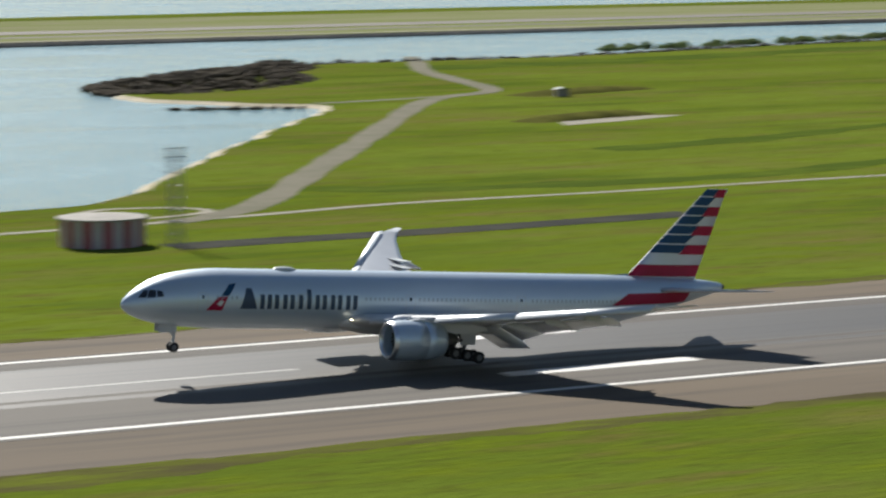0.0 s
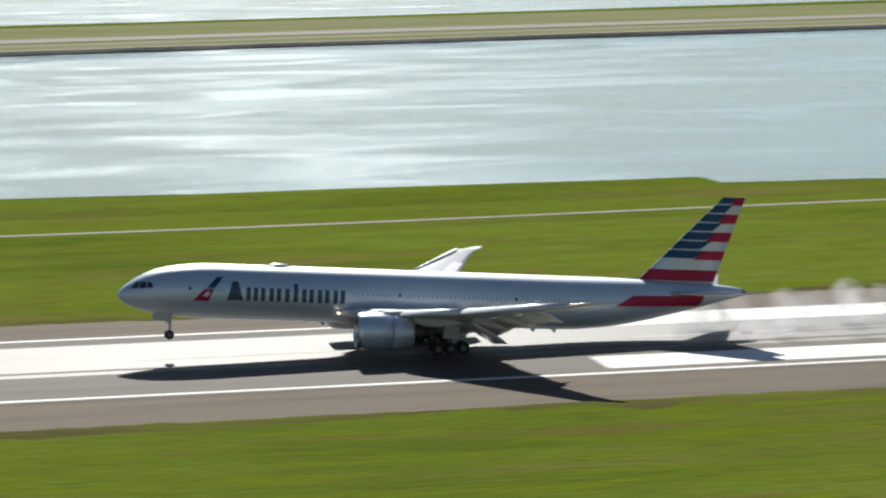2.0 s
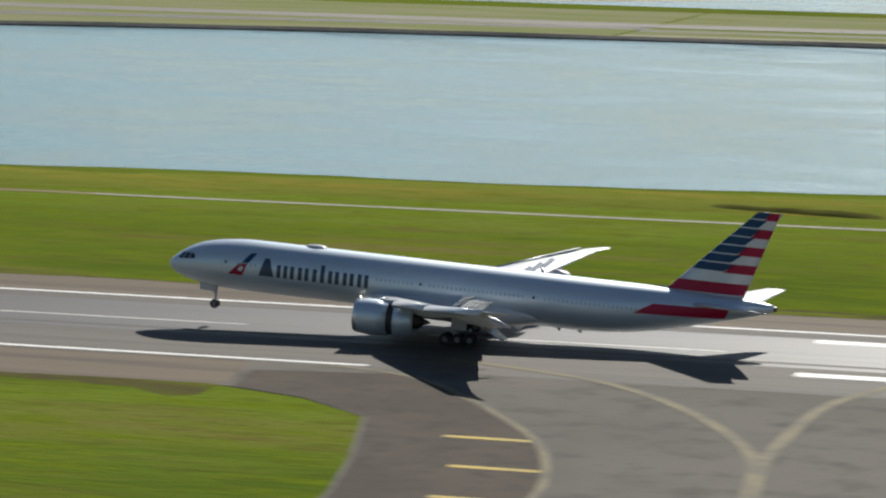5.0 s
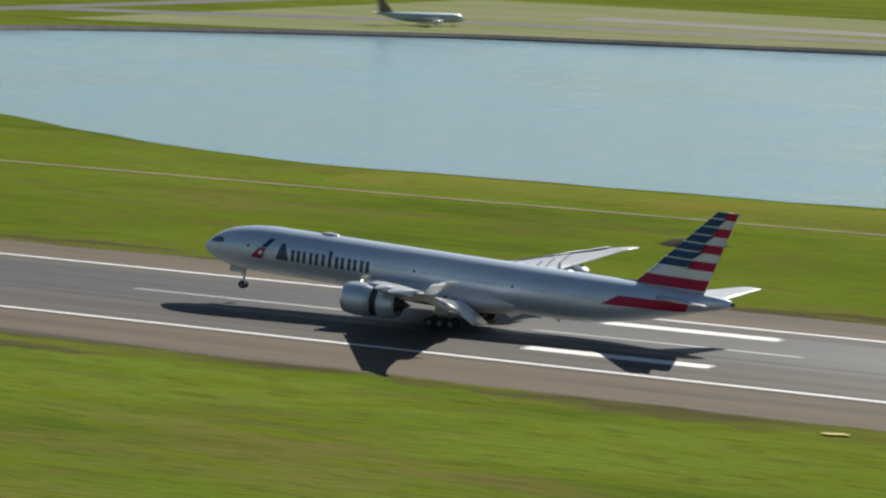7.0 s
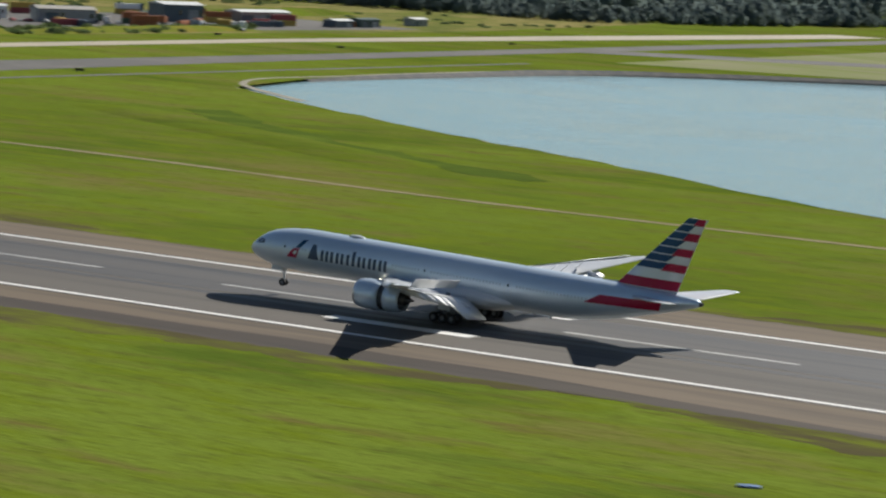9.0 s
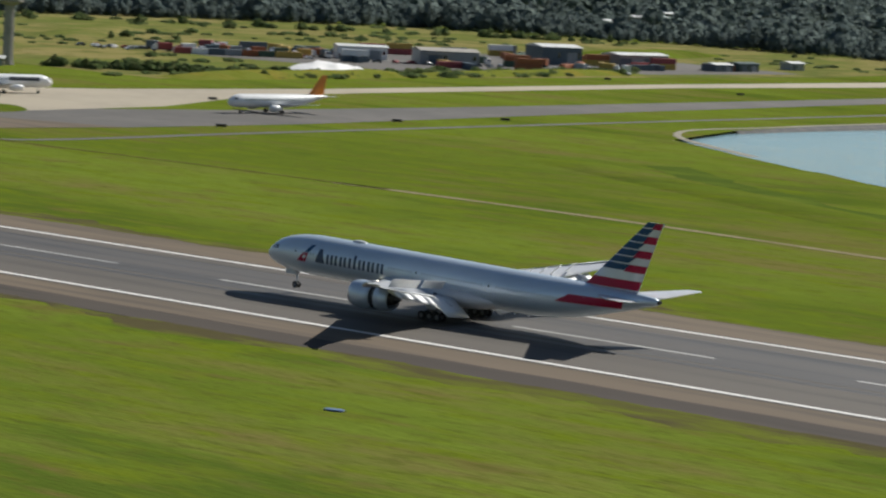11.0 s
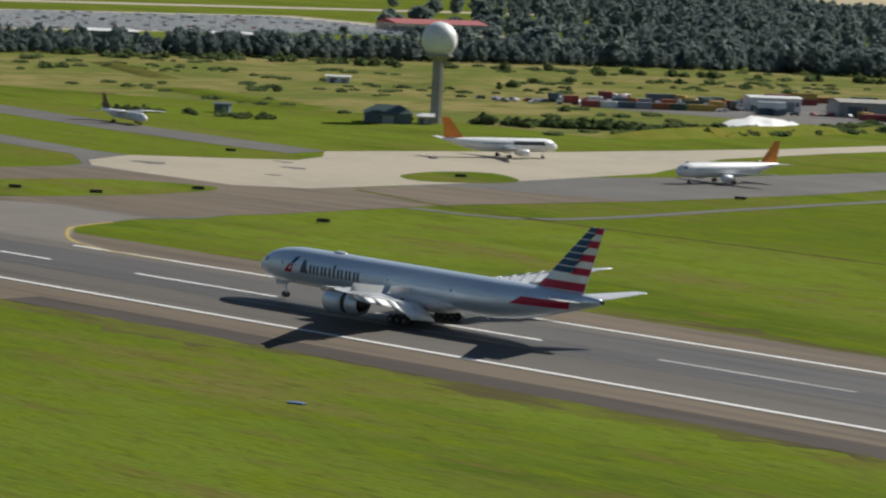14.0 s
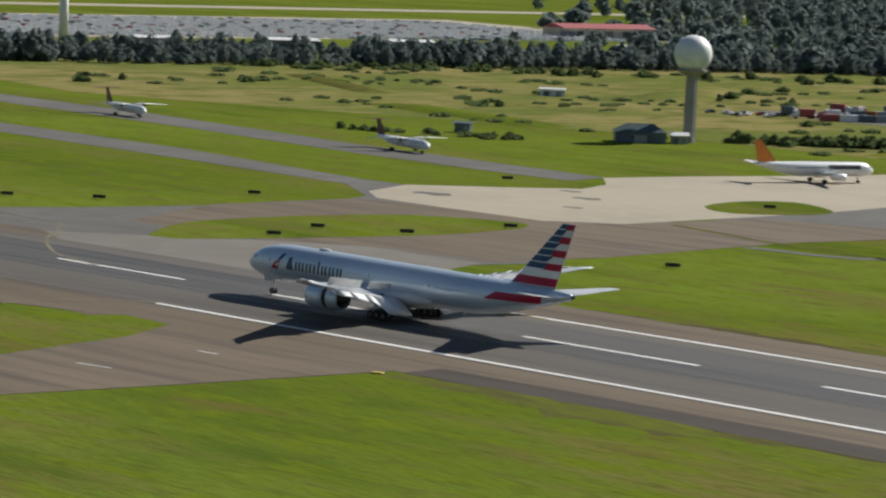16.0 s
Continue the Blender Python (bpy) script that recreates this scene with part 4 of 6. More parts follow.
        cowl = part("engine_cowl", shell([(1.6, 1.60, 0), (0.5, 1.60, 0), (0.12, 1.66, 0), (0.0, 1.76, 0), (0.08, 1.86, 0), (0.5, 1.98, 0), (1.4, 2.08, 0), (2.6, 2.10, 0), (4.0, 2.02, 0), (4.0, 1.85, 0), (1.6, 1.6, 0)]), SILVER, plane, "silver engine cowl", True)
        part("intake_lip", shell([(0.45, 1.985, 0), (0.08, 1.87, 0), (-0.01, 1.76, 0), (0.12, 1.655, 0), (0.5, 1.59, 0)]), BARE_METAL, cowl, "polished intake lip", True)
        bm = bmesh.new()
        rod(bm, (s0 + 1.5 - GEAR, cy, cz), (s0 + 1.6 - GEAR, cy, cz), 1.6, sides=32)
        part("fan_face", bm, DARK_GAP, cowl, "dark fan face")
        bm = bmesh.new()
        for i in range(22):
            a = i * math.tau / 22
            c, s_ = math.cos(a), math.sin(a)
            c2, s2 = math.cos(a + 0.22), math.sin(a + 0.22)
            vs = [bm.verts.new(p) for p in ((s0 + 1.32 - GEAR, cy + 0.4 * c, cz + 0.4 * s_), (s0 + 1.22 - GEAR, cy + 1.57 * c, cz + 1.57 * s_), (s0 + 1.46 - GEAR, cy + 1.57 * c2, cz + 1.57 * s2), (s0 + 1.46 - GEAR, cy + 0.4 * c2, cz + 0.4 * s2))]
            bm.faces.new(vs)
        part("fan_blades", bm, DARK_METAL, cowl, "dark fan blades")
        bm = bmesh.new()
        rod(bm, (s0 + 0.75 - GEAR, cy, cz), (s0 + 1.5 - GEAR, cy, cz), 0.02, 0.45, 20)
        part("spinner", bm, DARK_METAL, cowl, "dark spinner")
        part("cascade", shell([(3.9, 1.80, 0), (5.4, 1.72, 0)]), DARK_GAP, plane, "dark reverser cascade", True)
        sleeve = part("reverser_sleeve", shell([(4.0, 1.84, 0), (4.0, 2.03, 0), (5.0, 1.94, 0), (6.0, 1.72, 0), (6.35, 1.60, 0), (6.3, 1.54, 0), (4.0, 1.84, 0)]), SILVER, plane, "silver sliding reverser sleeve", True)
        MOVERS.setdefault("sleeve", []).append(sleeve)
        part("core_cowl", shell([(4.0, 1.25, 0), (5.6, 1.18, 0.02), (6.8, 0.98, 0.04), (7.8, 0.74, 0.06), (7.78, 0.66, 0.06)]), DARK_METAL, plane, "dark core cowl", True)
        part("exhaust_plug", shell([(7.0, 0.62, 0.06), (7.8, 0.5, 0.06), (8.9, 0.08, 0.06)]), DARK_METAL, plane, "exhaust plug", True)
        bm = bmesh.new()
        rings = []
        for s, half, z0, z1 in ((27.2, 0.12, 4.55, 4.7), (29.0, 0.3, 4.3, 5.0), (32.0, 0.32, 3.5, 4.9), (35.0, 0.22, 3.5, 4.6), (37.3, 0.05, 3.8, 4.1)):
            rings.append([(s - GEAR, cy - half, z0), (s - GEAR, cy - half, z1), (s - GEAR, cy + half, z1), (s - GEAR, cy + half, z0)])
        part("pylon", loft(bm, rings), GREY_PAINT, plane, "grey engine pylon")
        # landing lamp in the wing root
        bm = bmesh.new()
        bmesh.ops.create_uvsphere(bm, u_segments=10, v_segments=6, radius=0.10, matrix=Matrix.Translation((24.6 - GEAR, side * 3.35, 3.95)))
        part("landing_lamp", bm, LAMP, plane, "lit landing lamp", True)

        # main gear
        gy = side * 5.5
        bm = bmesh.new()
        rod(bm, (-0.1, gy, 0.9), (0.15, gy, 4.1), 0.24, 0.3, 14)
        rod(bm, (-1.6, gy * 0.92, 3.9), (0.0, gy, 1.8), 0.12, sides=10)
        rod(bm, (0.1, gy * 0.55, 3.2), (0.0, gy, 2.0), 0.11, sides=10)
        part("main_gear_strut", bm, HUB_GREY, plane, "grey main gear strut")
        bm = bmesh.new()
        box(bm, -0.9, gy + side * 0.55, 1.75, 0.95, gy + side * 0.62, 3.9, 0.04)
        part("gear_door", bm, GREY_PAINT, plane, "grey main gear door")
        bm = bmesh.new()
        box(bm, -1.62, -0.16, -0.17, 1.62, 0.16, 0.17, 0.05)
        for x in (-1.46, 0, 1.46):
            rod(bm, (x, -0.72, 0), (x, 0.72, 0), 0.1)
        bogie = part("bogie", bm, HUB_GREY, plane, "grey six-wheel bogie beam")
        bogie.matrix_basis = pose(0, gy, 0.66)
        MOVERS.setdefault("bogie", []).append((bogie, gy))
        w = None
        for x in (-1.46, 0, 1.46):
            for y in (-0.70, 0.70):
                w = wheel("wheel", 0.66, 0.5, bogie, pose(x, y, 0)) if w is None else again(w, bogie, pose(x, y, 0))
        # tyres are children of the first hub; give every hub its own
        hubs = [o for o in bogie.children if o.name.split(".")[0] == "wheel"]
        tyre = next(c for o in hubs for c in o.children)
        for o in hubs:
            if not o.children:
                again(tyre, o, Matrix())
    # nose gear
    nx = 6.0 - GEAR
    bm = bmesh.new()
    rod(bm, (nx, 0, 0.5), (nx + 0.1, 0, 3.2), 0.13, 0.17, 12)
    rod(bm, (nx - 1.4, 0, 3.0), (nx + 0.02, 0, 1.6), 0.07, sides=8)
    rod(bm, (nx, -0.4, 0.53), (nx, 0.4, 0.53), 0.09)
    part("nose_gear_strut", bm, GREY_PAINT, plane, "grey nose gear strut")
    w = wheel("wheel", 0.53, 0.4, plane, pose(nx, -0.33, 0.53))
    again_wheel(w, plane, pose(nx, 0.33, 0.53))
    for side in (-1, 1):
        bm = bmesh.new()
        box(bm, nx - 1.9, side * 0.55 - 0.03, 2.1, nx + 0.1, side * 0.55 + 0.03, 3.0, 0.02)
        part("gear_door", bm, GREY_PAINT, plane, "grey nose gear door")
    bm = bmesh.new()
    bmesh.ops.create_uvsphere(bm, u_segments=10, v_segments=6, radius=0.11, matrix=Matrix.Translation((nx - 0.16, 0, 1.9)))
    part("taxi_lamp", bm, BARE_METAL, plane, "nose gear lamp", True)
    return plane


AIRLINER = airliner()


# ---- other aircraft ----
PLANE_WHITE = material("white_aircraft_paint", (0.78, 0.78, 0.77), 0.35, spots=((2, (0.70, 0.70, 0.69), 0.45, 0.7),), coat=0.3)
ORANGE = material("orange_tail_paint", (0.62, 0.19, 0.02), 0.4, spots=((1.5, (0.52, 0.16, 0.02), 0.45, 0.7),))
DARK_RED = material("dark_red_tail_paint", (0.13, 0.022, 0.028), 0.4, spots=((1.5, (0.10, 0.02, 0.025), 0.45, 0.7),))
BROWN_TAIL = material("brown_grey_tail_paint", (0.17, 0.115, 0.105), 0.45, spots=((1.5, (0.13, 0.10, 0.10), 0.45, 0.7),))
BLUE_HULL = material("pale_blue_grey_paint", (0.36, 0.46, 0.50), 0.4, spots=((2, (0.31, 0.41, 0.46), 0.45, 0.7),), coat=0.3)
GREY_TITLE = material("dark_grey_title_paint", (0.08, 0.085, 0.09), 0.4)


def small_plane(name, label, length, radius, axis, span, tail_mat, turboprop=False, group="", hull=None):
    """Nose towards -x, origin on the ground under the main gear."""
    plane = thing(name, label, "aircraft", group=group)
    k = length
    hull = hull or PLANE_WHITE
    x0 = -0.46 * k
    bm = bmesh.new()
    rows = []
    for u, r, dz in ((0, 0.05, -0.25), (0.008, 0.35, -0.22), (0.03, 0.68, -0.15), (0.07, 0.92, -0.05), (0.11, 1, 0), (0.62, 1, 0), (0.72, 0.88, 0.1), (0.84, 0.6, 0.35), (0.94, 0.3, 0.6), (1, 0.1, 0.72)):
        rows.append([(x0 + u * k, r * radius * math.cos(a), axis + dz * radius + r * radius * math.sin(a)) for a in [i * math.tau / 24 for i in range(24)]])
    part("fuselage", loft(bm, rows), hull, plane, "painted fuselage", True)
    zs = axis + radius * 0.95
    fin_h = 0.155 * k
    bm = bmesh.new()
    loft(bm, [[(x, y, z) for x, y, z in ((x0 + 0.80 * k, 0, zs - 0.3), (x0 + 0.85 * k, 0.2, zs - 0.3), (x0 + 0.965 * k, 0.02, zs - 0.3), (x0 + 0.965 * k, -0.02, zs - 0.3), (x0 + 0.85 * k, -0.2, zs - 0.3))],
              [(x, y, z) for x, y, z in ((x0 + 0.94 * k, 0, zs + fin_h), (x0 + 0.955 * k, 0.1, zs + fin_h), (x0 + 0.995 * k, 0.01, zs + fin_h), (x0 + 0.995 * k, -0.01, zs + fin_h), (x0 + 0.955 * k, -0.1, zs + fin_h))]])
    part("fin", bm, tail_mat, plane, "coloured tail fin")
    tz = zs + fin_h * 0.97 if turboprop else axis + radius * 0.6
    wz = axis + radius * 0.9 if turboprop else axis - radius * 0.55
    for side in (-1, 1):
        bm = bmesh.new()
        rows = []
        for (xa, xb, y, z) in ((x0 + 0.86 * k, x0 + 0.97 * k, 0.1, tz), (x0 + 0.94 * k, x0 + 0.99 * k, span * 0.18, tz + (0 if turboprop else 0.6))):
            c = xb - xa
            rows.append([(xa, side * y, z), (xa + c * 0.3, side * y, z + c * 0.05), (xb, side * y, z), (xa + c * 0.3, side * y, z - c * 0.05)])
        part("tailplane", loft(bm, rows), tail_mat if turboprop else hull, plane)
        bm = bmesh.new()
        rows = []
        sweep = 0.03 if turboprop else 0.155
        for u, c, dz in ((0, 0.165 if not turboprop else 0.10, 0), (0.35, 0.105 if not turboprop else 0.095, 0.3), (1, 0.04, 0.0 if turboprop else 1.2)):
            xa, y, z = x0 + (0.36 + sweep * u) * k, 0.2 + (span / 2 - 0.2) * u, wz + dz
            c *= k
            rows.append([(xa, side * y, z), (xa + c * 0.2, side * y, z + c * 0.07), (xa + c * 0.6, side * y, z + c * 0.05), (xa + c, side * y, z), (xa + c * 0.3, side * y, z - c * 0.05)])
        part("wing", loft(bm, rows), PLANE_WHITE if turboprop else GREY_PAINT, plane, "swept wing", True)
        ey = side * span * (0.155 if not turboprop else 0.15)
        ez = wz - radius * 0.38 if not turboprop else wz - 0.1
        er = radius * (0.52 if not turboprop else 0.32)
        bm = bmesh.new()
        rows = []
        for u, r in ((0, 0.85), (0.05, 1.0), (0.5, 1.0), (1.0, 0.55)):
            rows.append([(x0 + (0.315 + u * 0.115) * k, ey + er * r * math.cos(a), ez + er * r * math.sin(a)) for a in [i * math.tau / 16 for i in range(16)]])
        engine = part("engine", loft(bm, rows), PLANE_WHITE, plane, "underwing engine", True)
        if turboprop:
            for b in range(6):
                bm = bmesh.new()
                a = b * math.tau / 6
                c, s_ = math.cos(a), math.sin(a)
                xb = x0 + 0.311 * k
                bm.faces.new([bm.verts.new(p) for p in ((xb, ey - 0.12 * s_, ez + 0.12 * c), (xb, ey + 2.0 * c - 0.12 * s_, ez + 2.0 * s_ + 0.12 * c), (xb - 0.12, ey + 2.0 * c + 0.12 * s_, ez + 2.0 * s_ - 0.12 * c), (xb - 0.12, ey + 0.12 * s_, ez - 0.12 * c))])
                part("propeller_blade", bm, DARK_GAP, engine, "dark blade")
        gy = ey if turboprop else side * 3.8
        bm = bmesh.new()
        rod(bm, (0, gy, 0.4), (0, gy, wz), 0.14)
        strut = part("main_gear", bm, GREY_PAINT, plane)
        for dy in (-0.35, 0.35):
            bm = bmesh.new()
            rod(bm, (0, gy + dy - 0.16, 0.55), (0, gy + dy + 0.16, 0.55), 0.55, sides=16)
            part("wheel", bm, TYRE, strut, "black tyre")
        for i in range(int(k * 0.9)):
            s = x0 + 0.13 * k + i * 0.62
            if s > x0 + 0.72 * k:
                break
            bm = bmesh.new()
            bm.faces.new([bm.verts.new((s + dx, side * (radius * 0.985 + 0.02), axis + radius * 0.12 + dz)) for dx, dz in ((0, 0), (0.26, 0), (0.26, 0.36), (0, 0.36))])
            part("cabin_window", bm, GLASS_DARK, plane)
        bm = bmesh.new()
        bm.faces.new([bm.verts.new((x0 + a * k, side * (radius * b + 0.03), axis + dz * radius)) for a, b, dz in ((0.035, 0.62, 0.25), (0.06, 0.80, 0.25), (0.062, 0.70, 0.5), (0.042, 0.56, 0.48))])
        part("cockpit_window", bm, GLASS_DARK, plane)
        if not turboprop:
            bm = bmesh.new()
            rows = [[(x0 + u * k, side * (radius + 0.015) * math.cos(a), axis + (radius + 0.015) * math.sin(a)) for a in (0.05, 0.25, 0.5, 0.66)] for u in (0.13, 0.40)]
            vs = [[bm.verts.new(p) for p in row] for row in rows]
            for j in range(3):
                bm.faces.new((vs[0][j], vs[0][j + 1], vs[1][j + 1], vs[1][j]))
            part("title_bar", bm, GREY_TITLE, plane, "dark painted title bar")
    bm = bmesh.new()
    rod(bm, (x0 + 0.12 * k, 0, 0.3), (x0 + 0.12 * k, 0, axis - radius * 0.7), 0.1)
    for dy in (-0.28, 0.28):
        rod(bm, (x0 + 0.12 * k, dy - 0.11, 0.38), (x0 + 0.12 * k, dy + 0.11, 0.38), 0.38, sides=14)
    part("nose_gear", bm, TYRE, plane, "nose gear")
    return plane


JET_A = small_plane("jet_airliner", "white narrow-body jet with orange tail taxiing on concrete", 37.5, 2.0, 3.7, 34.0, ORANGE, group="taxiing jets")
JET_B = copy_thing(JET_A, pose(-1010, 320, 0.05, 0, 0, 80))
JET_C = small_plane("jet_airliner", "pale blue-grey jet with brownish tail beyond the water", 42.0, 2.1, 3.7, 34.0, BROWN_TAIL, hull=BLUE_HULL)
for o in [o for plane in (JET_B, JET_C) for o in plane.children if o.name.split(".")[0] == "title_bar"]:
    bpy.data.objects.remove(o)
tagged(JET_B, "white narrow-body jet with orange tail on asphalt taxiway", "aircraft")
PROP_A = small_plane("turboprop_airliner", "white high-wing turboprop with dark red tail on taxiway", 30.0, 1.4, 2.5, 27.0, DARK_RED, True, "turboprops")
PROP_B = copy_thing(PROP_A, pose(-1350, 283, 0.05, 0, 0, 166))


# ---- radar tower and huts ----
RADOME_WHITE = material("white_radome_panels", (0.74, 0.74, 0.72), 0.5, spots=((3, (0.66, 0.66, 0.64), 0.45, 0.65), (0.6, (0.70, 0.70, 0.68), 0.5, 0.8)), bump=0.02, bump_size=2.0)
TOWER_CONCRETE = material("weathered_grey_concrete", (0.30, 0.28, 0.25), 0.9, spots=((3, (0.24, 0.225, 0.20), 0.45, 0.7),), bump=0.02, bump_size=0.6)
GREEN_ROOF = material("dark_green_metal_roof", (0.03, 0.06, 0.055), 0.5, spots=((2, (0.04, 0.075, 0.07), 0.45, 0.7),))
CREAM_WALL = material("cream_rendered_wall", (0.42, 0.38, 0.30), 0.9, spots=((2, (0.36, 0.33, 0.26), 0.45, 0.7),))
GREY_STEEL = material("galvanised_grey_steel", (0.26, 0.28, 0.29), 0.5, metal=0.4, spots=((2, (0.21, 0.23, 0.24), 0.45, 0.7),))
PALE_ROOF = material("pale_metal_roof", (0.62, 0.62, 0.60), 0.5, spots=((3, (0.52, 0.52, 0.50), 0.45, 0.7),))
RED_PAINT = material("faded_red_paint", (0.30, 0.055, 0.055), 0.6, spots=((1.5, (0.24, 0.05, 0.05), 0.45, 0.7),))
WHITE_PAINT = material("white_painted_metal", (0.75, 0.74, 0.72), 0.5, spots=((1.5, (0.65, 0.64, 0.62), 0.45, 0.7),))
BLUE_STEEL = material("blue_grey_steel_sheet", (0.08, 0.11, 0.13), 0.5, spots=((2, (0.065, 0.09, 0.105), 0.45, 0.7),))
BLACK_PANEL = material("black_sign_back", (0.015, 0.015, 0.016), 0.7, spots=((0.5, (0.03, 0.03, 0.03), 0.5, 0.7),))


def radar_tower(x, y):
    t = thing("radar_tower", "white radome on a tall grey concrete shaft", "radar tower", pose(x, y, 0))
    bm = bmesh.new()
    loft(bm, [[(r * math.cos(a), r * math.sin(a), z) for a in [(i + 0.5) * math.tau / 8 for i in range(8)]] for r, z in ((2.3, 0), (2.05, 2), (1.95, 21.6))])
    part("shaft", bm, TOWER_CONCRETE, t, "grey concrete shaft")
    bm = bmesh.new()
    loft(bm, [[(r * math.cos(a), r * math.sin(a), z) for a in [i * math.tau / 24 for i in range(24)]] for r, z in ((2.2, 21.4), (4.6, 22.8), (4.9, 22.9), (4.9, 23.4), (4.2, 23.4))])
    part("platform", bm, TOWER_CONCRETE, t, "round platform")
    bm = bmesh.new()
    for i in range(16):
        a = i * math.tau / 16
        rod(bm, (4.75 * math.cos(a), 4.75 * math.sin(a), 23.3), (4.75 * math.cos(a), 4.75 * math.sin(a), 24.5), 0.06, sides=6)
    part("railing", bm, GREY_STEEL, t)
    bm = bmesh.new()
    bmesh.ops.create_icosphere(bm, subdivisions=4, radius=6.1, matrix=Matrix.Translation((0, 0, 28.4)))
    bmesh.ops.bisect_plane(bm, geom=bm.verts[:] + bm.edges[:] + bm.faces[:], plane_co=(0, 0, 23.4), plane_no=(0, 0, -1), clear_outer=True)
    part("radome", bm, RADOME_WHITE, t, "white panelled radome", True)


radar_tower(-1207.9, 398.2)


def gable_shed(name, label, x, y, w, d, h, rise, turn, wall, roof, hip=False, doors=2, group=""):
    t = thing(name, label, "shed", pose(x, y, 0.04, 0, 0, turn), group)
    part("wall", box(bmesh.new(), -w / 2, -d / 2, 0, w / 2, d / 2, h, 0.05), wall, t)
    e, inset = 0.6, (w * 0.28 if hip else 0)
    bm = bmesh.new()
    a = [bm.verts.new(p) for p in ((-w / 2 - e, -d / 2 - e, h), (w / 2 + e, -d / 2 - e, h), (w / 2 + e, d / 2 + e, h), (-w / 2 - e, d / 2 + e, h), (-w / 2 - e + inset, 0, h + rise), (w / 2 + e - inset, 0, h + rise))]
    for f in ((0, 1, 5, 4), (2, 3, 4, 5), (1, 2, 5), (3, 0, 4), (3, 2, 1, 0)):
        bm.faces.new([a[i] for i in f])
    part("roof", bm, roof, t, "pitched metal roof")
    for i in range(doors):
        px = -w / 2 + w * (i + 0.5) / doors
        part("door", box(bmesh.new(), px - w * 0.12, -d / 2 - 0.06, 0.02, px + w * 0.12, -d / 2 + 0.02, h * 0.72), GREY_STEEL if i % 2 else BLUE_STEEL, t, "sheet metal door")
        part("window", box(bmesh.new(), px + w * 0.15, -d / 2 - 0.05, h * 0.4, px + w * 0.20, -d / 2 + 0.02, h * 0.7), GLASS_DARK, t)
    return t


gable_shed("brick_hut", "low hut with dark green hipped roof by the radar tower", -1214, 381, 16, 9, 3.4, 2.6, 45, BLUE_STEEL, GREEN_ROOF, True, 3)
gable_shed("small_hut", "small cream hut beside the green-roofed one", -1206, 391, 5, 5, 2.6, 1.0, 45, CREAM_WALL, PALE_ROOF)
gable_shed("equipment_cabinet", "small blue-grey equipment cabin on the grass", -1262, 350, 5, 3.5, 3.0, 0.5, 30, BLUE_STEEL, BLUE_STEEL)
gable_shed("white_hut", "small white hut in the dry field", -1415, 562, 10, 4, 2.8, 0.6, 45, WHITE_PAINT, PALE_ROOF)
gable_shed("workshop", "tall grey-blue workshop shed with pale roof", -1212, 740, 20, 18, 8, 1.2, 62, BLUE_STEEL, PALE_ROOF)
gable_shed("open_shed", "long grey shed with pale flat roof", -1196, 782, 32, 12, 5.5, 1.0, 80, TOWER_CONCRETE, PALE_ROOF, False, 4)
gable_shed("field_shed", "small dark shed with pale roof on the grass", -1166, 806, 13, 8, 3.2, 0.8, 85, BLUE_STEEL, PALE_ROOF)
gable_shed("field_shed", "small dark green shed on the grass", -1165, 826, 15, 8, 3.8, 0.6, 85, GREEN_ROOF, GREEN_ROOF)
gable_shed("field_shed", "small grey shed on the grass", -1172, 882, 10, 7, 3.4, 0.8, 80, GREY_STEEL, PALE_ROOF)
gable_shed("yard_building", "grey warehouse in the storage yard", -1208, 655, 26, 14, 6, 1.2, 55, GREY_STEEL, TOWER_CONCRETE)
gable_shed("yard_building", "white site office in the storage yard", -1243, 640, 22, 9, 5.5, 0.8, 55, WHITE_PAINT, PALE_ROOF)
gable_shed("terminal_annex", "long low building with a faded red roof among trees", -1943, 1195, 86, 22, 7, 3.0, 84, CREAM_WALL, RED_PAINT, False, 6)
for x, y, w in ((-1760, 640, 22), (-1745, 720, 30), (-1735, 800, 26), (-1690, 940, 30), (-1500, 1180, 36), (-1560, 1330, 30), (-1420, 1250, 24), (-1640, 1450, 40), (-1330, 1300, 30), (-1380, 1500, 40)):
    gable_shed("far_shed", "pale-roofed low building among dark trees", x, y, w, 14, 6.5, 1.2, 70, TOWER_CONCRETE, PALE_ROOF, group="far sheds")


def control_tower(x, y):
    t = thing("control_tower", "slender white tower shaft beyond the trees", "tower", pose(x, y, 0))
    bm = bmesh.new()
    rod(bm, (0, 0, 0), (0, 0, 34), 2.6, 2.2, 20)
    part("shaft", bm, RADOME_WHITE, t, "white round shaft", True)
    bm = bmesh.new()
    loft(bm, [[(r * math.cos(a), r * math.sin(a), z) for a in [i * math.tau / 20 for i in range(20)]] for r, z in ((2.4, 33), (5, 36), (5.4, 40), (4.6, 41), (0.5, 41.8))])
    part("cab", bm, GREY_STEEL, t, "glazed cab")


control_tower(-1865, 665)


# ---- storage yard ----
PAINTS = [RED_PAINT, WHITE_PAINT, BLUE_STEEL, GREY_STEEL, material("rust_orange_paint", (0.32, 0.10, 0.03), 0.7, spots=((1, (0.22, 0.08, 0.03), 0.45, 0.7),)),
          material("dull_green_paint", (0.05, 0.09, 0.05), 0.6, spots=((1, (0.04, 0.07, 0.04), 0.45, 0.7),)), material("mustard_paint", (0.45, 0.30, 0.05), 0.6, spots=((1, (0.36, 0.24, 0.05), 0.45, 0.7),))]


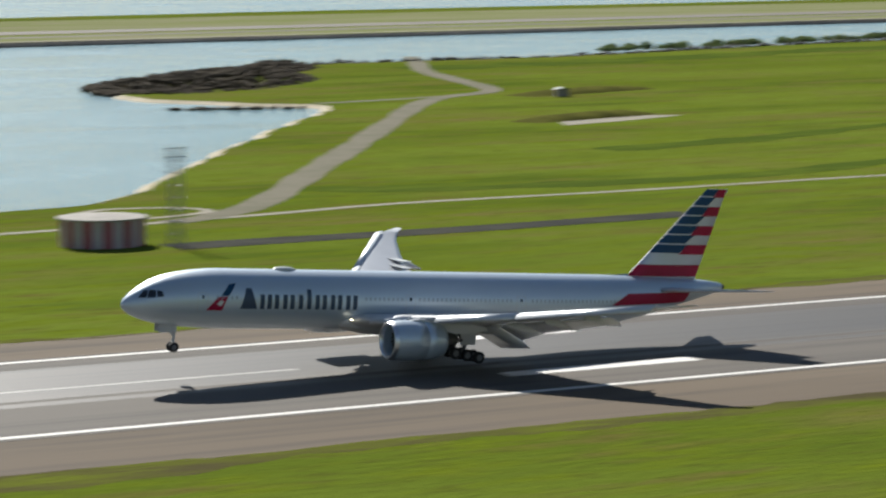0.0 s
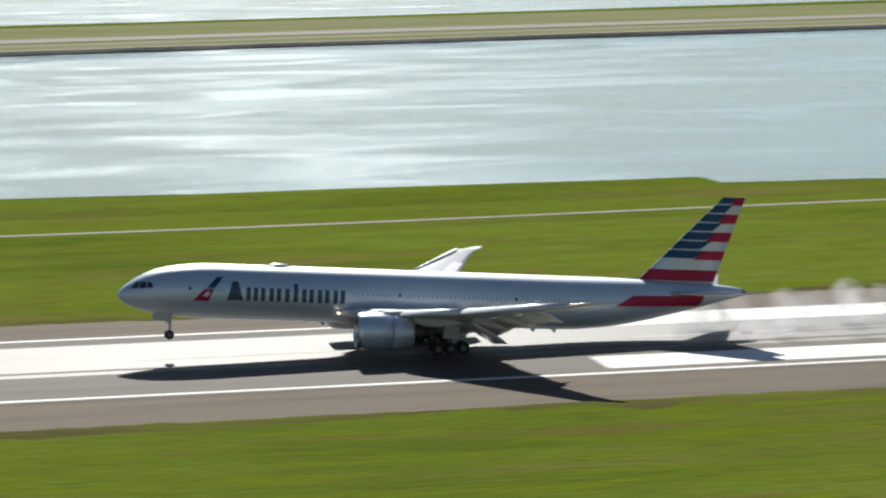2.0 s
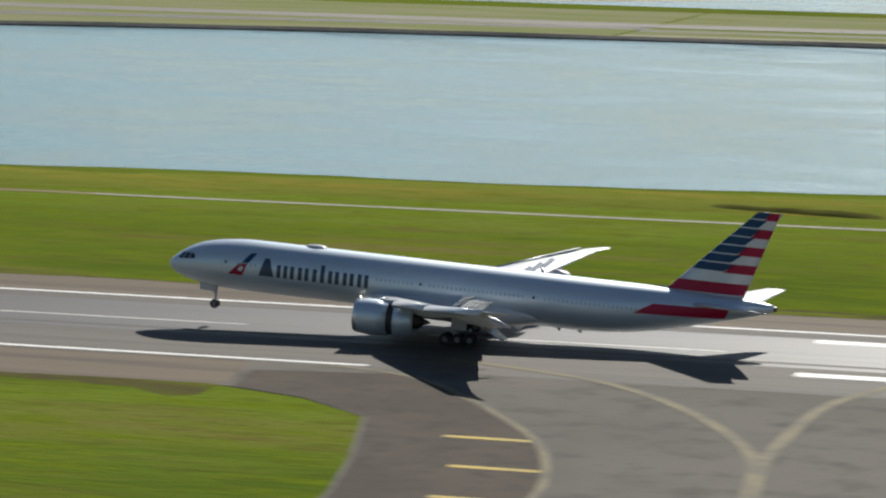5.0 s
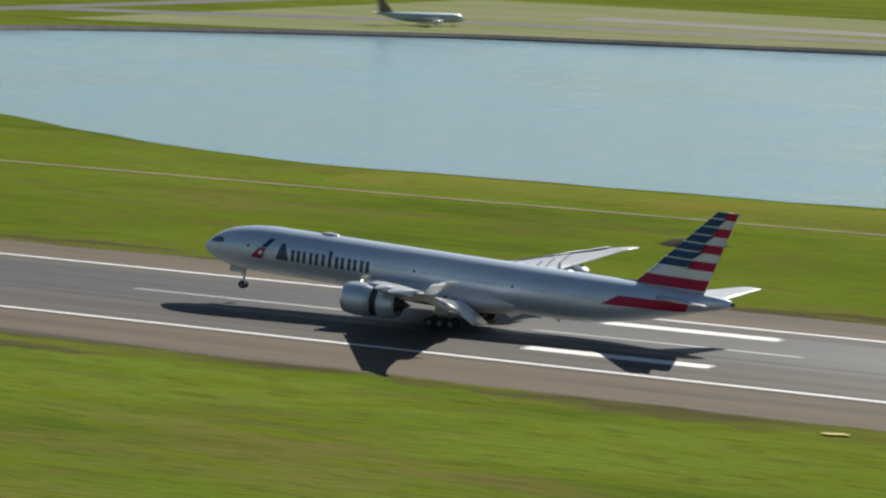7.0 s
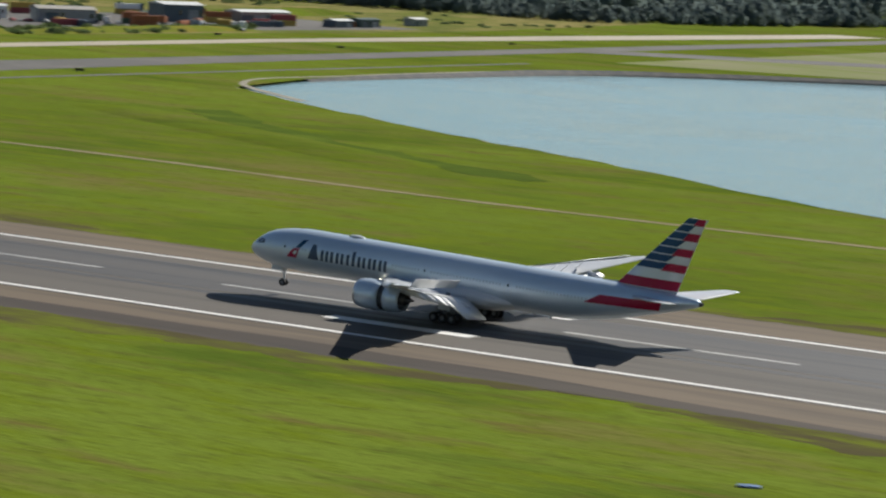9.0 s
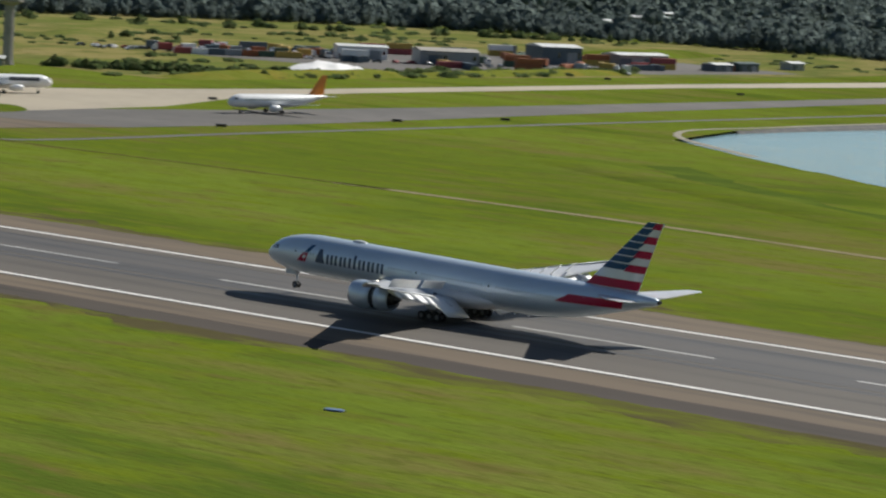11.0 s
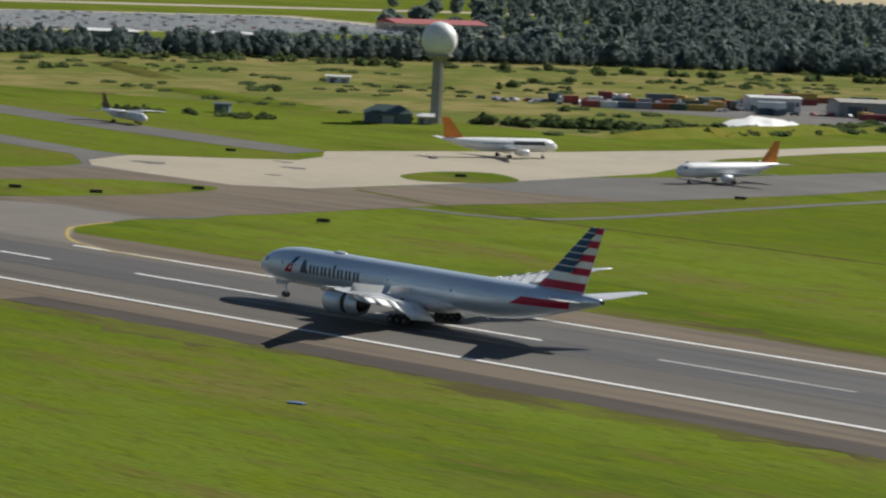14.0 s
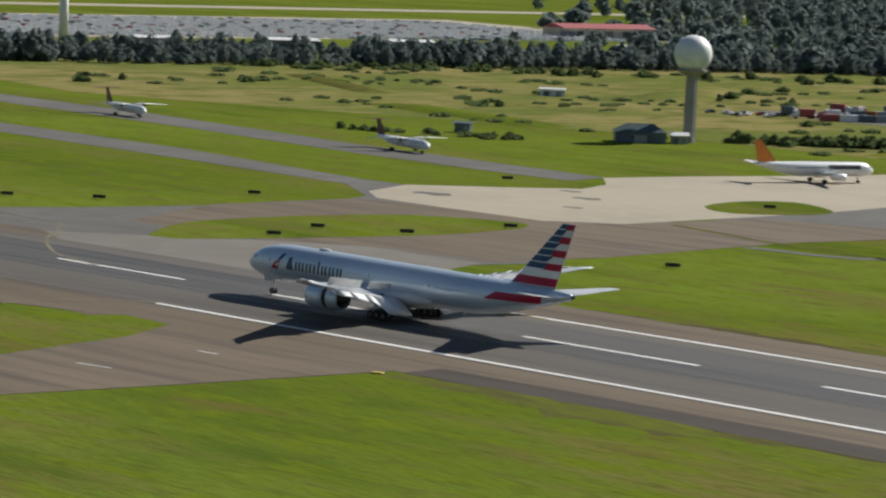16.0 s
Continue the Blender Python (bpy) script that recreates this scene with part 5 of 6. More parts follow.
def container(mat, m, word):
    t = thing("shipping_container", word + " steel shipping container in the storage yard", "container", m, "yard containers")
    part("body", box(bmesh.new(), -6.05, -1.2, 0.1, 6.05, 1.2, 2.6, 0.03), mat, t)
    part("door", box(bmesh.new(), 6.02, -1.1, 0.2, 6.10, 1.1, 2.5), mat, t)
    return t


def truck(mat, m, word):
    t = thing("truck", word + " box truck parked in the yard", "truck", m, "yard trucks")
    part("chassis", box(bmesh.new(), -4.2, -1.0, 0.6, 4.2, 1.0, 0.95), DARK_GAP, t)
    part("cargo_box", box(bmesh.new(), -1.9, -1.25, 0.95, 4.3, 1.25, 3.7, 0.06), mat, t)
    bm = bmesh.new()
    loft(bm, [[(x, s * 1.15, z) for x, z in ((-4.3, 0.7), (-2.2, 0.7), (-2.2, 2.9), (-3.7, 2.9), (-4.25, 1.9))] for s in (-1, 1)])
    cab = part("cab", bm, WHITE_PAINT if mat is not WHITE_PAINT else RED_PAINT, t)
    bm = bmesh.new()
    bm.faces.new([bm.verts.new(p) for p in ((-4.29, -1.0, 1.95), (-4.29, 1.0, 1.95), (-3.78, 1.0, 2.75), (-3.78, -1.0, 2.75))])
    part("windscreen", bm, GLASS_DARK, cab)
    for x in (-3.2, 2.4, 3.5):
        for s in (-1, 1):
            bm = bmesh.new()
            rod(bm, (x, s * 0.85, 0.5), (x, s * 1.15, 0.5), 0.5, sides=12)
            part("wheel", bm, TYRE, t)
    return t


def car(mat, m):
    t = thing("parked_car", "parked car at the edge of the storage yard", "car", m, "parked cars")
    bm = bmesh.new()
    loft(bm, [[(x, y, z) for x, z in ((-2.1, 0.35), (2.1, 0.35), (2.15, 0.75), (1.3, 0.9), (0.6, 1.4), (-1.1, 1.42), (-1.9, 0.95), (-2.15, 0.8))] for y in (-0.85, 0.85)])
    part("body", bm, mat, t)
    for s in (-1, 1):
        bm = bmesh.new()
        bm.faces.new([bm.verts.new((x, s * 0.86, z)) for x, z in ((-1.6, 0.95), (1.05, 0.95), (0.55, 1.33), (-1.05, 1.35))])
        part("side_window", bm, GLASS_DARK, t)
        for x in (-1.35, 1.35):
            bm = bmesh.new()
            rod(bm, (x, s * 0.65, 0.32), (x, s * 0.88, 0.32), 0.32, sides=12)
            part("wheel", bm, TYRE, t)
    return t


rng = random.Random(5)
WORDS = ["faded red", "white", "dark blue-grey", "grey", "rust orange", "dull green", "mustard"]
boxes = [container(p, pose(-1270 + 4 * i, 560 + 6 * i, 0.05, 0, 0, 60), w) for i, (p, w) in enumerate(zip(PAINTS, WORDS))]
for i in range(44):
    u, v = rng.random(), rng.random()
    x, y = -1292 + u * 120 + v * 8, 575 + u * 60 + v * 190
    z = 2.66 if rng.random() < 0.22 else 0.05
    if z > 1:
        copy_thing(rng.choice(boxes), pose(x, y, 0.05, 0, 0, 62))
        copy_thing(rng.choice(boxes), pose(x, y, z, 0, 0, 62))
    else:
        copy_thing(rng.choice(boxes), pose(x, y, z, 0, 0, rng.choice((60, 64, 150, 100))))
trucks = [truck(p, pose(-1285 + 6 * i, 560 + 8 * i, 0.05, 0, 0, 60), w) for i, (p, w) in enumerate(zip(PAINTS, WORDS))]
for i in range(26):
    u = rng.random()
    copy_thing(rng.choice(trucks), pose(-1300 + u * 150 + rng.uniform(-12, 12), 555 + u * 150 + rng.uniform(-10, 60), 0.05, 0, 0, rng.uniform(0, 360)))
cars = [car(p, pose(-1312 + 5 * i, 548 + 4 * i, 0.05, 0, 0, 70)) for i, p in enumerate((WHITE_PAINT, GREY_STEEL, RED_PAINT, BLUE_STEEL))]
for i in range(46):
    u = i / 46
    copy_thing(rng.choice(cars), pose(-1318 + u * 175 + rng.uniform(-6, 6), 540 + u * 170 + rng.uniform(-14, 14), 0.05, 0, 0, rng.uniform(0, 360)))


def tarp(x, y):
    bm = bmesh.new()
    n = 16
    rows = [[bm.verts.new(((i / n - 0.5) * 46, (j / 8 - 0.5) * 16, max(0, (1 - (2 * i / n - 1) ** 2) * (1 - (2 * j / 8 - 1) ** 2)) * 4.2 * (1 + 0.5 * noise.noise((i * 0.5, j * 0.6, 2))))) for j in range(9)] for i in range(n + 1)]
    for a, b in zip(rows, rows[1:]):
        for j in range(8):
            bm.faces.new((a[j], a[j + 1], b[j + 1], b[j]))
    ob = tagged(part("sheeted_stockpile", bm, WHITE_PAINT, None, soft=True), "pale sheeted stockpile mound at the yard edge", "stockpile")
    ob.matrix_basis = pose(x, y, 0, 0, 0, 80)


tarp(-1164, 524)


# ---- airfield signs ----
def sign(m, w=2.9, h=0.75):
    t = thing("airfield_sign", "low black-backed airfield sign on the grass", "sign", m, "airfield signs")
    part("panel", box(bmesh.new(), -w / 2, -0.16, 0.28, w / 2, 0.16, 0.28 + h, 0.03), BLACK_PANEL, t, "black panel")
    for x in (-w * 0.38, w * 0.38):
        bm = bmesh.new()
        rod(bm, (x, 0, -0.02), (x, 0, 0.32), 0.06, sides=8)
        part("leg", bm, GREY_STEEL, t)
    return t


first_sign = sign(pose(-968.6, 102.6, 0.0, 0, 0, 35))
for x, y, a in ((-1044.9, 68.8, 40), (-1052.2, 87.9, 40), (-1036.1, 98.1, 45), (-1035.5, 128.8, 42), (-1042.3, 227.5, 50), (-972, 254, 42), (-1116.6, 128.3, 45), (-1120.5, 85.2, 42), (-1134.3, 70.1, 42), (-1125.1, 224.1, 42),
                (-974, 333, 40), (-970, 381, 45), (-1041, 628, 40), (-1045, 766, 40), (-1120, 651, 42), (-1130, 940, 40), (-1054, 340, 45)):
    copy_thing(first_sign, pose(x, y, 0.07 if -1060 < x < -1030 else 0.02, 0, 0, a))


def marker(x, y, w, label, mat):
    t = thing("ground_marker", label, "marker", pose(x, y, 0, 0, 0, 20))
    part("board", box(bmesh.new(), -w / 2, -0.5, 0.0, w / 2, 0.5, 0.22, 0.05), mat, t)
    part("base", box(bmesh.new(), -w / 2 - 0.15, -0.6, -0.05, w / 2 + 0.15, 0.6, 0.06), TAR, t)


YELLOW_BOARD = material("yellow_marker_board", (0.50, 0.40, 0.04), 0.6, spots=((0.6, (0.42, 0.33, 0.05), 0.45, 0.7),))
BLUE_BOARD = material("blue_grey_cover", (0.07, 0.14, 0.30), 0.8, spots=((0.6, (0.12, 0.19, 0.32), 0.45, 0.7),))
marker(-899.5, -44.5, 1.6, "yellow marker box on the grass verge", YELLOW_BOARD)
marker(-401, -46, 2.6, "yellow marker board on the grass verge", YELLOW_BOARD)
for x, y in ((-501.9, -76.7), (-74.6, -75.1), (-244.8, -77.0), (-651.8, -77.1), (-798.5, -73.8)):
    marker(x, y, 2.2, "low blue-grey drain cover in the grass", BLUE_BOARD)


# ---- striped hut, mast, huts and rocks by the bay ----
HUT_WHITE = material("weathered_hut_white", (0.48, 0.42, 0.42), 0.7, spots=((1.5, (0.42, 0.40, 0.38), 0.45, 0.7),))
HUT_RED = material("faded_hut_red", (0.40, 0.11, 0.12), 0.7, spots=((1.5, (0.30, 0.12, 0.11), 0.45, 0.7),))


def striped_hut(x, y):
    t = thing("striped_hut", "round red and white striped navigation hut", "hut", pose(x, y, 0))
    n = 26
    for i in range(n):
        a0, a1 = i * math.tau / n, (i + 1) * math.tau / n
        bm = bmesh.new()
        am = (a0 + a1) / 2
        ring = [(r * math.cos(a), r * math.sin(a)) for r in (6.4, 6.2) for a in ((a0, am, a1) if r == 6.4 else (a1, am, a0))]
        loft(bm, [[(*p, 0) for p in ring], [(*p, 4.0) for p in ring]])
        part("panel", bm, HUT_WHITE if i % 2 else HUT_RED, t, "white panel" if i % 2 else "red panel")
    bm = bmesh.new()
    loft(bm, [[(r * math.cos(i * math.tau / 32), r * math.sin(i * math.tau / 32), z) for i in range(32)] for r, z in ((6.1, 3.9), (6.8, 4.0), (6.8, 4.25), (0.6, 4.6))])
    part("roof", bm, TOWER_CONCRETE, t, "grey flat roof")


striped_hut(13.6, 133)


def mast(x, y, h):
    t = thing("lattice_mast", "thin grey lattice antenna mast", "mast", pose(x, y, 0))
    for cx, cy in ((-0.9, -0.9), (0.9, -0.9), (0.9, 0.9), (-0.9, 0.9)):
        bm = bmesh.new()
        rod(bm, (cx, cy, 0), (cx, cy, h), 0.07, sides=6)
        part("leg", bm, GREY_STEEL, t)
    bm = bmesh.new()
    for k in range(int(h / 1.8)):
        z = k * 1.8
        for (a, b) in (((-0.9, -0.9), (0.9, -0.9)), ((0.9, -0.9), (0.9, 0.9)), ((0.9, 0.9), (-0.9, 0.9)), ((-0.9, 0.9), (-0.9, -0.9))):
            rod(bm, (*a, z), (*b, z + 1.8), 0.04, sides=5)
            rod(bm, (*a, z), (*b, z), 0.04, sides=5)
    part("bracing", bm, GREY_STEEL, t)
    bm = bmesh.new()
    for z in (h, h - 1.3):
        rod(bm, (-2.0, 0, z), (2.0, 0, z), 0.08, sides=6)
    part("antenna_bar", bm, GREY_STEEL, t)


mast(22.5, 126, 14.5)
gable_shed("pump_hut", "small brownish pump hut on the green point", 283, 453, 4.5, 3.2, 2.0, 0.6, 70, TOWER_CONCRETE, GREEN_ROOF)
slab("bare_patch", [(216, 338), (236, 345), (262, 357), (256, 362), (222, 352)], 0.04, GRAVEL, label="bare pale patch in the grass", category="ground")
mound("scrub_strip", 236, 362, 50, 12, 1.5, 20, DITCH, "strip of brown scrub in the grass")
mound("scrub_strip", 300, 470, 60, 14, 1.4, 20, DITCH, "strip of dull scrub by the pump hut")
mound("grass_swale", -800, 236, 180, 22, 0.9, -27, GRASS, "low grassy ridge along the field")
mound("debris_heap", -470.5, 107.5, 11, 5, 1.1, 40, ROCK, "low dark heap of cut branches on grass")
mound("grass_tussocks", -313, 168, 36, 6, 1.0, -4, DITCH, "patch of dark rank grass near the shore")


def boulders(name, label, spots, lo, hi, mat, seed):
    r = random.Random(seed)
    base = bmesh.new()
    bmesh.ops.create_icosphere(base, subdivisions=1, radius=1)
    verts = np.array([v.co[:] for v in base.verts])
    faces = np.array([[v.index for v in f.verts] for f in base.faces])
    base.free()
    all_v, all_f = [], []
    for n, (x, y, z) in enumerate(spots):
        size = r.uniform(lo, hi)
        j = 1 + 0.35 * np.array([noise.noise((v * 1.3 + np.array((n * 3.1, x, y)))) for v in verts])[:, None]
        s = np.array((r.uniform(0.8, 1.5), r.uniform(0.8, 1.5), r.uniform(0.5, 0.9))) * size
        all_v.append(verts * j * s + (x, y, z))
        all_f.append(faces + n * len(verts))
    me = bpy.data.meshes.new(name)
    me.from_pydata(np.concatenate(all_v).tolist(), [], np.concatenate(all_f).tolist())
    me.materials.append(mat)
    return tagged(new(name, me), label, name.replace("_", " "), "", "stuff")


r = random.Random(11)
spots = []
for i in range(1500):
    u, v = r.random(), r.uniform(-1, 1)
    x, y = 186 + u * 112, 532 + u * 140
    w = 34 * math.sin(min(1, u * 1.2 + 0.08) * math.pi * 0.92) ** 0.7
    spots.append((x + v * w * 0.8, y - v * w * 0.62, 3.4 * (1 - v * v) * min(1, 4 * u + 0.2) * r.uniform(0.3, 1) - 0.6))
boulders("riprap_rocks", "dark brown rock pile on the point", spots, 0.6, 1.7, ROCK, 3)
boulders("sea_wall_rocks", "dark rocks along the channel shore", [(p.x + r.uniform(-2, 2), p.y + r.uniform(-2, 2), r.uniform(-0.6, 0.5)) for p in near_shore if p.y > 640 for _ in range(3)], 0.7, 1.6, WALL_STONE, 4)
boulders("jetty_rocks", "low dark rocks awash in the bay", [(165 + u * 34 + r.uniform(-2, 2), 462 - u * 12 + r.uniform(-2, 2), -0.6) for u in [i / 40 for i in range(40)]], 0.5, 1.2, ROCK, 6)


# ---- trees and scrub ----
# tree leaves lifted to blue-grey: the haze of distance is in the colour
HAZED_LEAVES = foliage("dark_tree_foliage", ((0.170, 0.208, 0.196), (0.150, 0.190, 0.182), (0.182, 0.214, 0.184)), 0.5, 9)
SCRUB = foliage("olive_scrub_foliage", ((0.140, 0.185, 0.070), (0.115, 0.165, 0.068), (0.170, 0.175, 0.080)), 0.45, 5)
BARK = material("grey_brown_bark", (0.08, 0.065, 0.05), 0.95, spots=((0.6, (0.055, 0.045, 0.035), 0.45, 0.7),))


def woods(name, label, trees, mat, leaves, seed, trunk=True):
    """trees: x, y, height, width. Uneven crowns of many small folded leaf sprays over tapered trunks, joined."""
    r = np.random.RandomState(seed)
    t = np.repeat(np.array(trees), leaves, axis=0)
    m = len(t)
    x, y, h, w = t.T
    a, q, zz = r.rand(m) * math.tau, r.rand(m) ** 0.22, r.rand(m)
    lobes = 0.78 + 0.22 * np.sin(a * 3 + x * 1.7 + zz * 5) + 0.16 * np.sin(a * 5 - y + zz * 11)
    rad = w * 0.5 * q * np.sin(math.pi * (0.20 + 0.72 * zz)) * lobes
    low = h * (0.10 if trunk else 0.0)
    centre = np.c_[x + rad * np.cos(a), y + rad * np.sin(a), low + (h - low) * zz * (0.86 + 0.14 * np.sin(a * 2 + x))]
    size = w * (0.10 + 0.09 * r.rand(m)) * (110 / leaves) ** 0.4
    n = (centre - np.c_[x, y, h * 0.42]) / np.c_[w * 0.5, w * 0.5, h * 0.5] + r.normal(size=(m, 3)) * 0.35
    n /= np.linalg.norm(n, axis=1)[:, None]
    u = np.cross(n, r.normal(size=(m, 3)))
    u /= np.linalg.norm(u, axis=1)[:, None]
    k = np.cross(n, u)
    s = size[:, None]
    v = np.stack([centre - u * s, centre - k * s * 0.7 - n * s * 0.2, centre + u * s * 1.1, centre + k * s * 0.7 - n * s * 0.2], axis=1)
    v[:, :, 2] = np.maximum(v[:, :, 2], 0.02)
    f = np.array([(0, 1, 2), (0, 2, 3)])[None] + (np.arange(m) * 4)[:, None, None]
    v, f = v.reshape(-1, 3), f.reshape(-1, 3)
    n_leaf = len(f)
    if trunk:
        k = len(trees)
        s5 = np.array([(math.cos(i * math.tau / 5), math.sin(i * math.tau / 5)) for i in range(5)])
        tx = np.array(trees)
        b = tx[:, 3, None, None] * 0.045
        foot = np.concatenate([s5[None] * b, np.zeros((k, 5, 1))], axis=2)
        top = np.concatenate([s5[None] * b * 0.4, np.repeat(tx[:, 2, None, None] * 0.75, 5, axis=1)], axis=2)
        tv = np.concatenate([foot, top], axis=1) + np.c_[tx[:, :2], np.zeros(k)][:, None]
        tf = np.array([[i, (i + 1) % 5, 5 + (i + 1) % 5] for i in range(5)] + [[i, 5 + (i + 1) % 5, 5 + i] for i in range(5)])
        f = np.concatenate([f, (tf[None] + (np.arange(k) * 10)[:, None, None]).reshape(-1, 3) + len(v)])
        v = np.concatenate([v, tv.reshape(-1, 3)])
    me = bpy.data.meshes.new(name)
    me.vertices.add(len(v))
    me.vertices.foreach_set("co", v.ravel())
    me.loops.add(len(f) * 3)
    me.loops.foreach_set("vertex_index", f.ravel())
    me.polygons.add(len(f))
    me.polygons.foreach_set("loop_start", np.arange(len(f)) * 3)
    me.materials.append(mat)
    me.materials.append(BARK)
    me.polygons.foreach_set("material_index", (np.arange(len(f)) >= n_leaf).astype(int))
    me.update(calc_edges=True)
    return tagged(new(name, me), label, name.replace("_", " "), "", "stuff")


r = random.Random(21)
EDGE = spline([(-1790, 300), (-1660, 480), (-1618, 640), (-1578, 830), (-1500, 1000), (-1400, 1062), (-1290, 1085), (-1190, 1100), (-1150, 1250), (-1120, 1500)], 7.0)
front = []
for p in EDGE:
    for d in (0, 9, 19, 30):
        far = Vector((-0.85, 0.5)) if p.y < 980 else Vector((-0.35, 0.93))
        q = p + far * (d + r.uniform(-4, 4)) + Vector((r.uniform(-4, 4), r.uniform(-4, 4)))
        grow = 0.85 + 0.75 * noise.noise((q.x * 0.02, q.y * 0.02, 3)) + 0.3 * noise.noise((q.x * 0.07, q.y * 0.07, 8))
        if grow > 0.5:
            front.append((q.x, q.y, r.uniform(6, 14) * grow, r.uniform(7, 14) * min(1.1, grow)))
woods("tree_belt", "belt of trees beyond the airfield, leaves greyed by painted haze", front, HAZED_LEAVES, 380, 7)
deep = []
for i in range(9000):
    x, y = r.uniform(-3000, -1060), r.uniform(850, 3100)
    edge = np.interp(x, [-1660, -1618, -1578, -1500, -1400, -1290, -1190, -1150, -1120], [480, 640, 830, 1000, 1062, 1085, 1100, 1250, 1500])
    if y > edge + 30 and (x + 560) * 1614 + (y + 334) * 1370 > r.gauss(60000, 150000) and x + 0.7 * y < 400:
        if noise.noise((x * 0.006, y * 0.006, 2)) < 0.32:
            grow = 0.8 + 0.5 * noise.noise((x * 0.012, y * 0.012, 6))
            deep.append((x, y, (r.uniform(8, 17) + (7 if y > 1500 else 0)) * grow, r.uniform(11, 26) * grow))
woods("far_woods", "wide woods on the horizon side, leaves greyed by painted haze", deep, HAZED_LEAVES, 170, 8)
thin = []
for i in range(330):
    u = r.random()
    p = EDGE[int(u * 0.62 * len(EDGE))] + Vector((-0.85, 0.5)) * r.uniform(40, 150)
    thin.append((p.x, p.y, r.uniform(6, 12), r.uniform(7, 12)))
woods("scattered_trees", "scattered trees before the car park, leaves greyed by painted haze", thin, HAZED_LEAVES, 220, 9)
bushes = []
for i in range(900):
    x, y = r.uniform(-1640, -1150), r.uniform(400, 1040)
    if noise.noise((x * 0.012, y * 0.012, 4)) > 0.02 and not (-1335 < x < -1140 and 545 < y < 870):
        bushes.append((x, y, r.uniform(0.4, 1.2) if r.random() < 0.88 else r.uniform(1.5, 3.2), r.uniform(3, 9)))
for i in range(420):
    u, v = r.random(), r.random()
    x, y = -1134 - u * 10 - 26 * v, 440 + u * 290 + r.uniform(-5, 5)
    if noise.noise((x * 0.05, y * 0.035, 11)) > -0.12:
        bushes.append((x, y, r.uniform(0.6, 1.9) + (1.4 if r.random() < 0.12 else 0), r.uniform(3, 9)))
for i in range(60):
    u = r.random()
    bushes.append((-1200 + u * 50 + r.uniform(-4, 4), 412 + u * 60 + r.uniform(-6, 6), r.uniform(2.0, 4.2), r.uniform(4, 8)))
for i in range(26):
    u = r.random()
    bushes.append((-1290 + u * 60 + r.uniform(-4, 4), 316 + u * 28 + r.uniform(-5, 5), r.uniform(1.2, 2.4), r.uniform(3, 5)))
for i in range(70):
    u = r.random()
    bushes.append((-1640 + u * 260 + r.uniform(-10, 10), 560 + u * 460 + r.uniform(-20, 20), r.uniform(2, 4.5), r.uniform(5, 9)))
woods("scrub", "low olive scrub in the rough field", bushes, SCRUB, 160, 10, False)
woods("shore_scrub", "row of low dark bushes on the channel shore", [(470 + 240 * u + r.uniform(-4, 4), 735 + 78 * u + r.uniform(-4, 4), r.uniform(1.5, 3.5), r.uniform(5, 9)) for u in [i / 45 for i in range(45)]], SCRUB, 120, 12, False)


# ---- far car park and far field ----
CAR_GLOSS = material("glossy_white_car_paint", (0.85, 0.85, 0.85), 0.3, spots=((3, (0.7, 0.7, 0.7), 0.45, 0.7),), coat=1.0)


def car_park():
    rr = np.random.RandomState(4)
    av, af, am, n = [], [], [], 0
    body = np.array([(-2.1, -0.85, 0.3), (2.1, -0.85, 0.3), (2.1, 0.85, 0.3), (-2.1, 0.85, 0.3), (-2.1, -0.85, 0.85), (2.1, -0.85, 0.85), (2.1, 0.85, 0.85), (-2.1, 0.85, 0.85),
                     (-1.9, -0.8, 1.45), (1.5, -0.8, 1.45), (1.5, 0.8, 1.45), (-1.9, 0.8, 1.45)])
    quads = np.array([(0, 1, 5, 4), (1, 2, 6, 5), (2, 3, 7, 6), (3, 0, 4, 7), (4, 5, 9, 8), (5, 6, 10, 9), (6, 7, 11, 10), (7, 4, 8, 11), (8, 9, 10, 11)])
    c, s = math.cos(1.2), math.sin(1.2)
    turn = np.array([[c, s, 0], [-s, c, 0], [0, 0, 1]])
    for row in range(38):
        for k in range(110):
            if rr.rand() < 0.12:
                continue
            u, v = k * 5.4 - 60, row * 8.0
            x, y = -1915 - v * 0.93 + u * 0.06, 640 + u + v * 0.3
            av.append((body * (1, 1, 1 + 0.6 * (rr.rand() < 0.3))) @ turn + (x, y, 0))
            af.append(quads + n)
            am.append(np.full(9, rr.choice(4, p=(0.86, 0.09, 0.03, 0.02))))
            n += 12
    me = bpy.data.meshes.new("car_park_rows")
    me.from_pydata(np.concatenate(av).tolist(), [], np.concatenate(af).tolist())
    for m in (CAR_GLOSS, GREY_STEEL, BLUE_STEEL, RED_PAINT):
        me.materials.append(m)
    me.polygons.foreach_set("material_index", np.concatenate(am))
    tagged(new("car_park_rows", me), "rows of mostly white parked cars far away", "parked cars", "", "stuff")


car_park()
slab("car_park", [(-1895, 560), (-1895, 1250), (-2240, 1350), (-2240, 640)], 0.03, CONCRETE, label="wide pale far car park surface", category="car park")
slab("far_runway", [(-2420, 700), (-2420, 2000), (-2480, 2040), (-2480, 720)], 0.05, CONCRETE, label="pale far runway beyond the car park", category="runway")


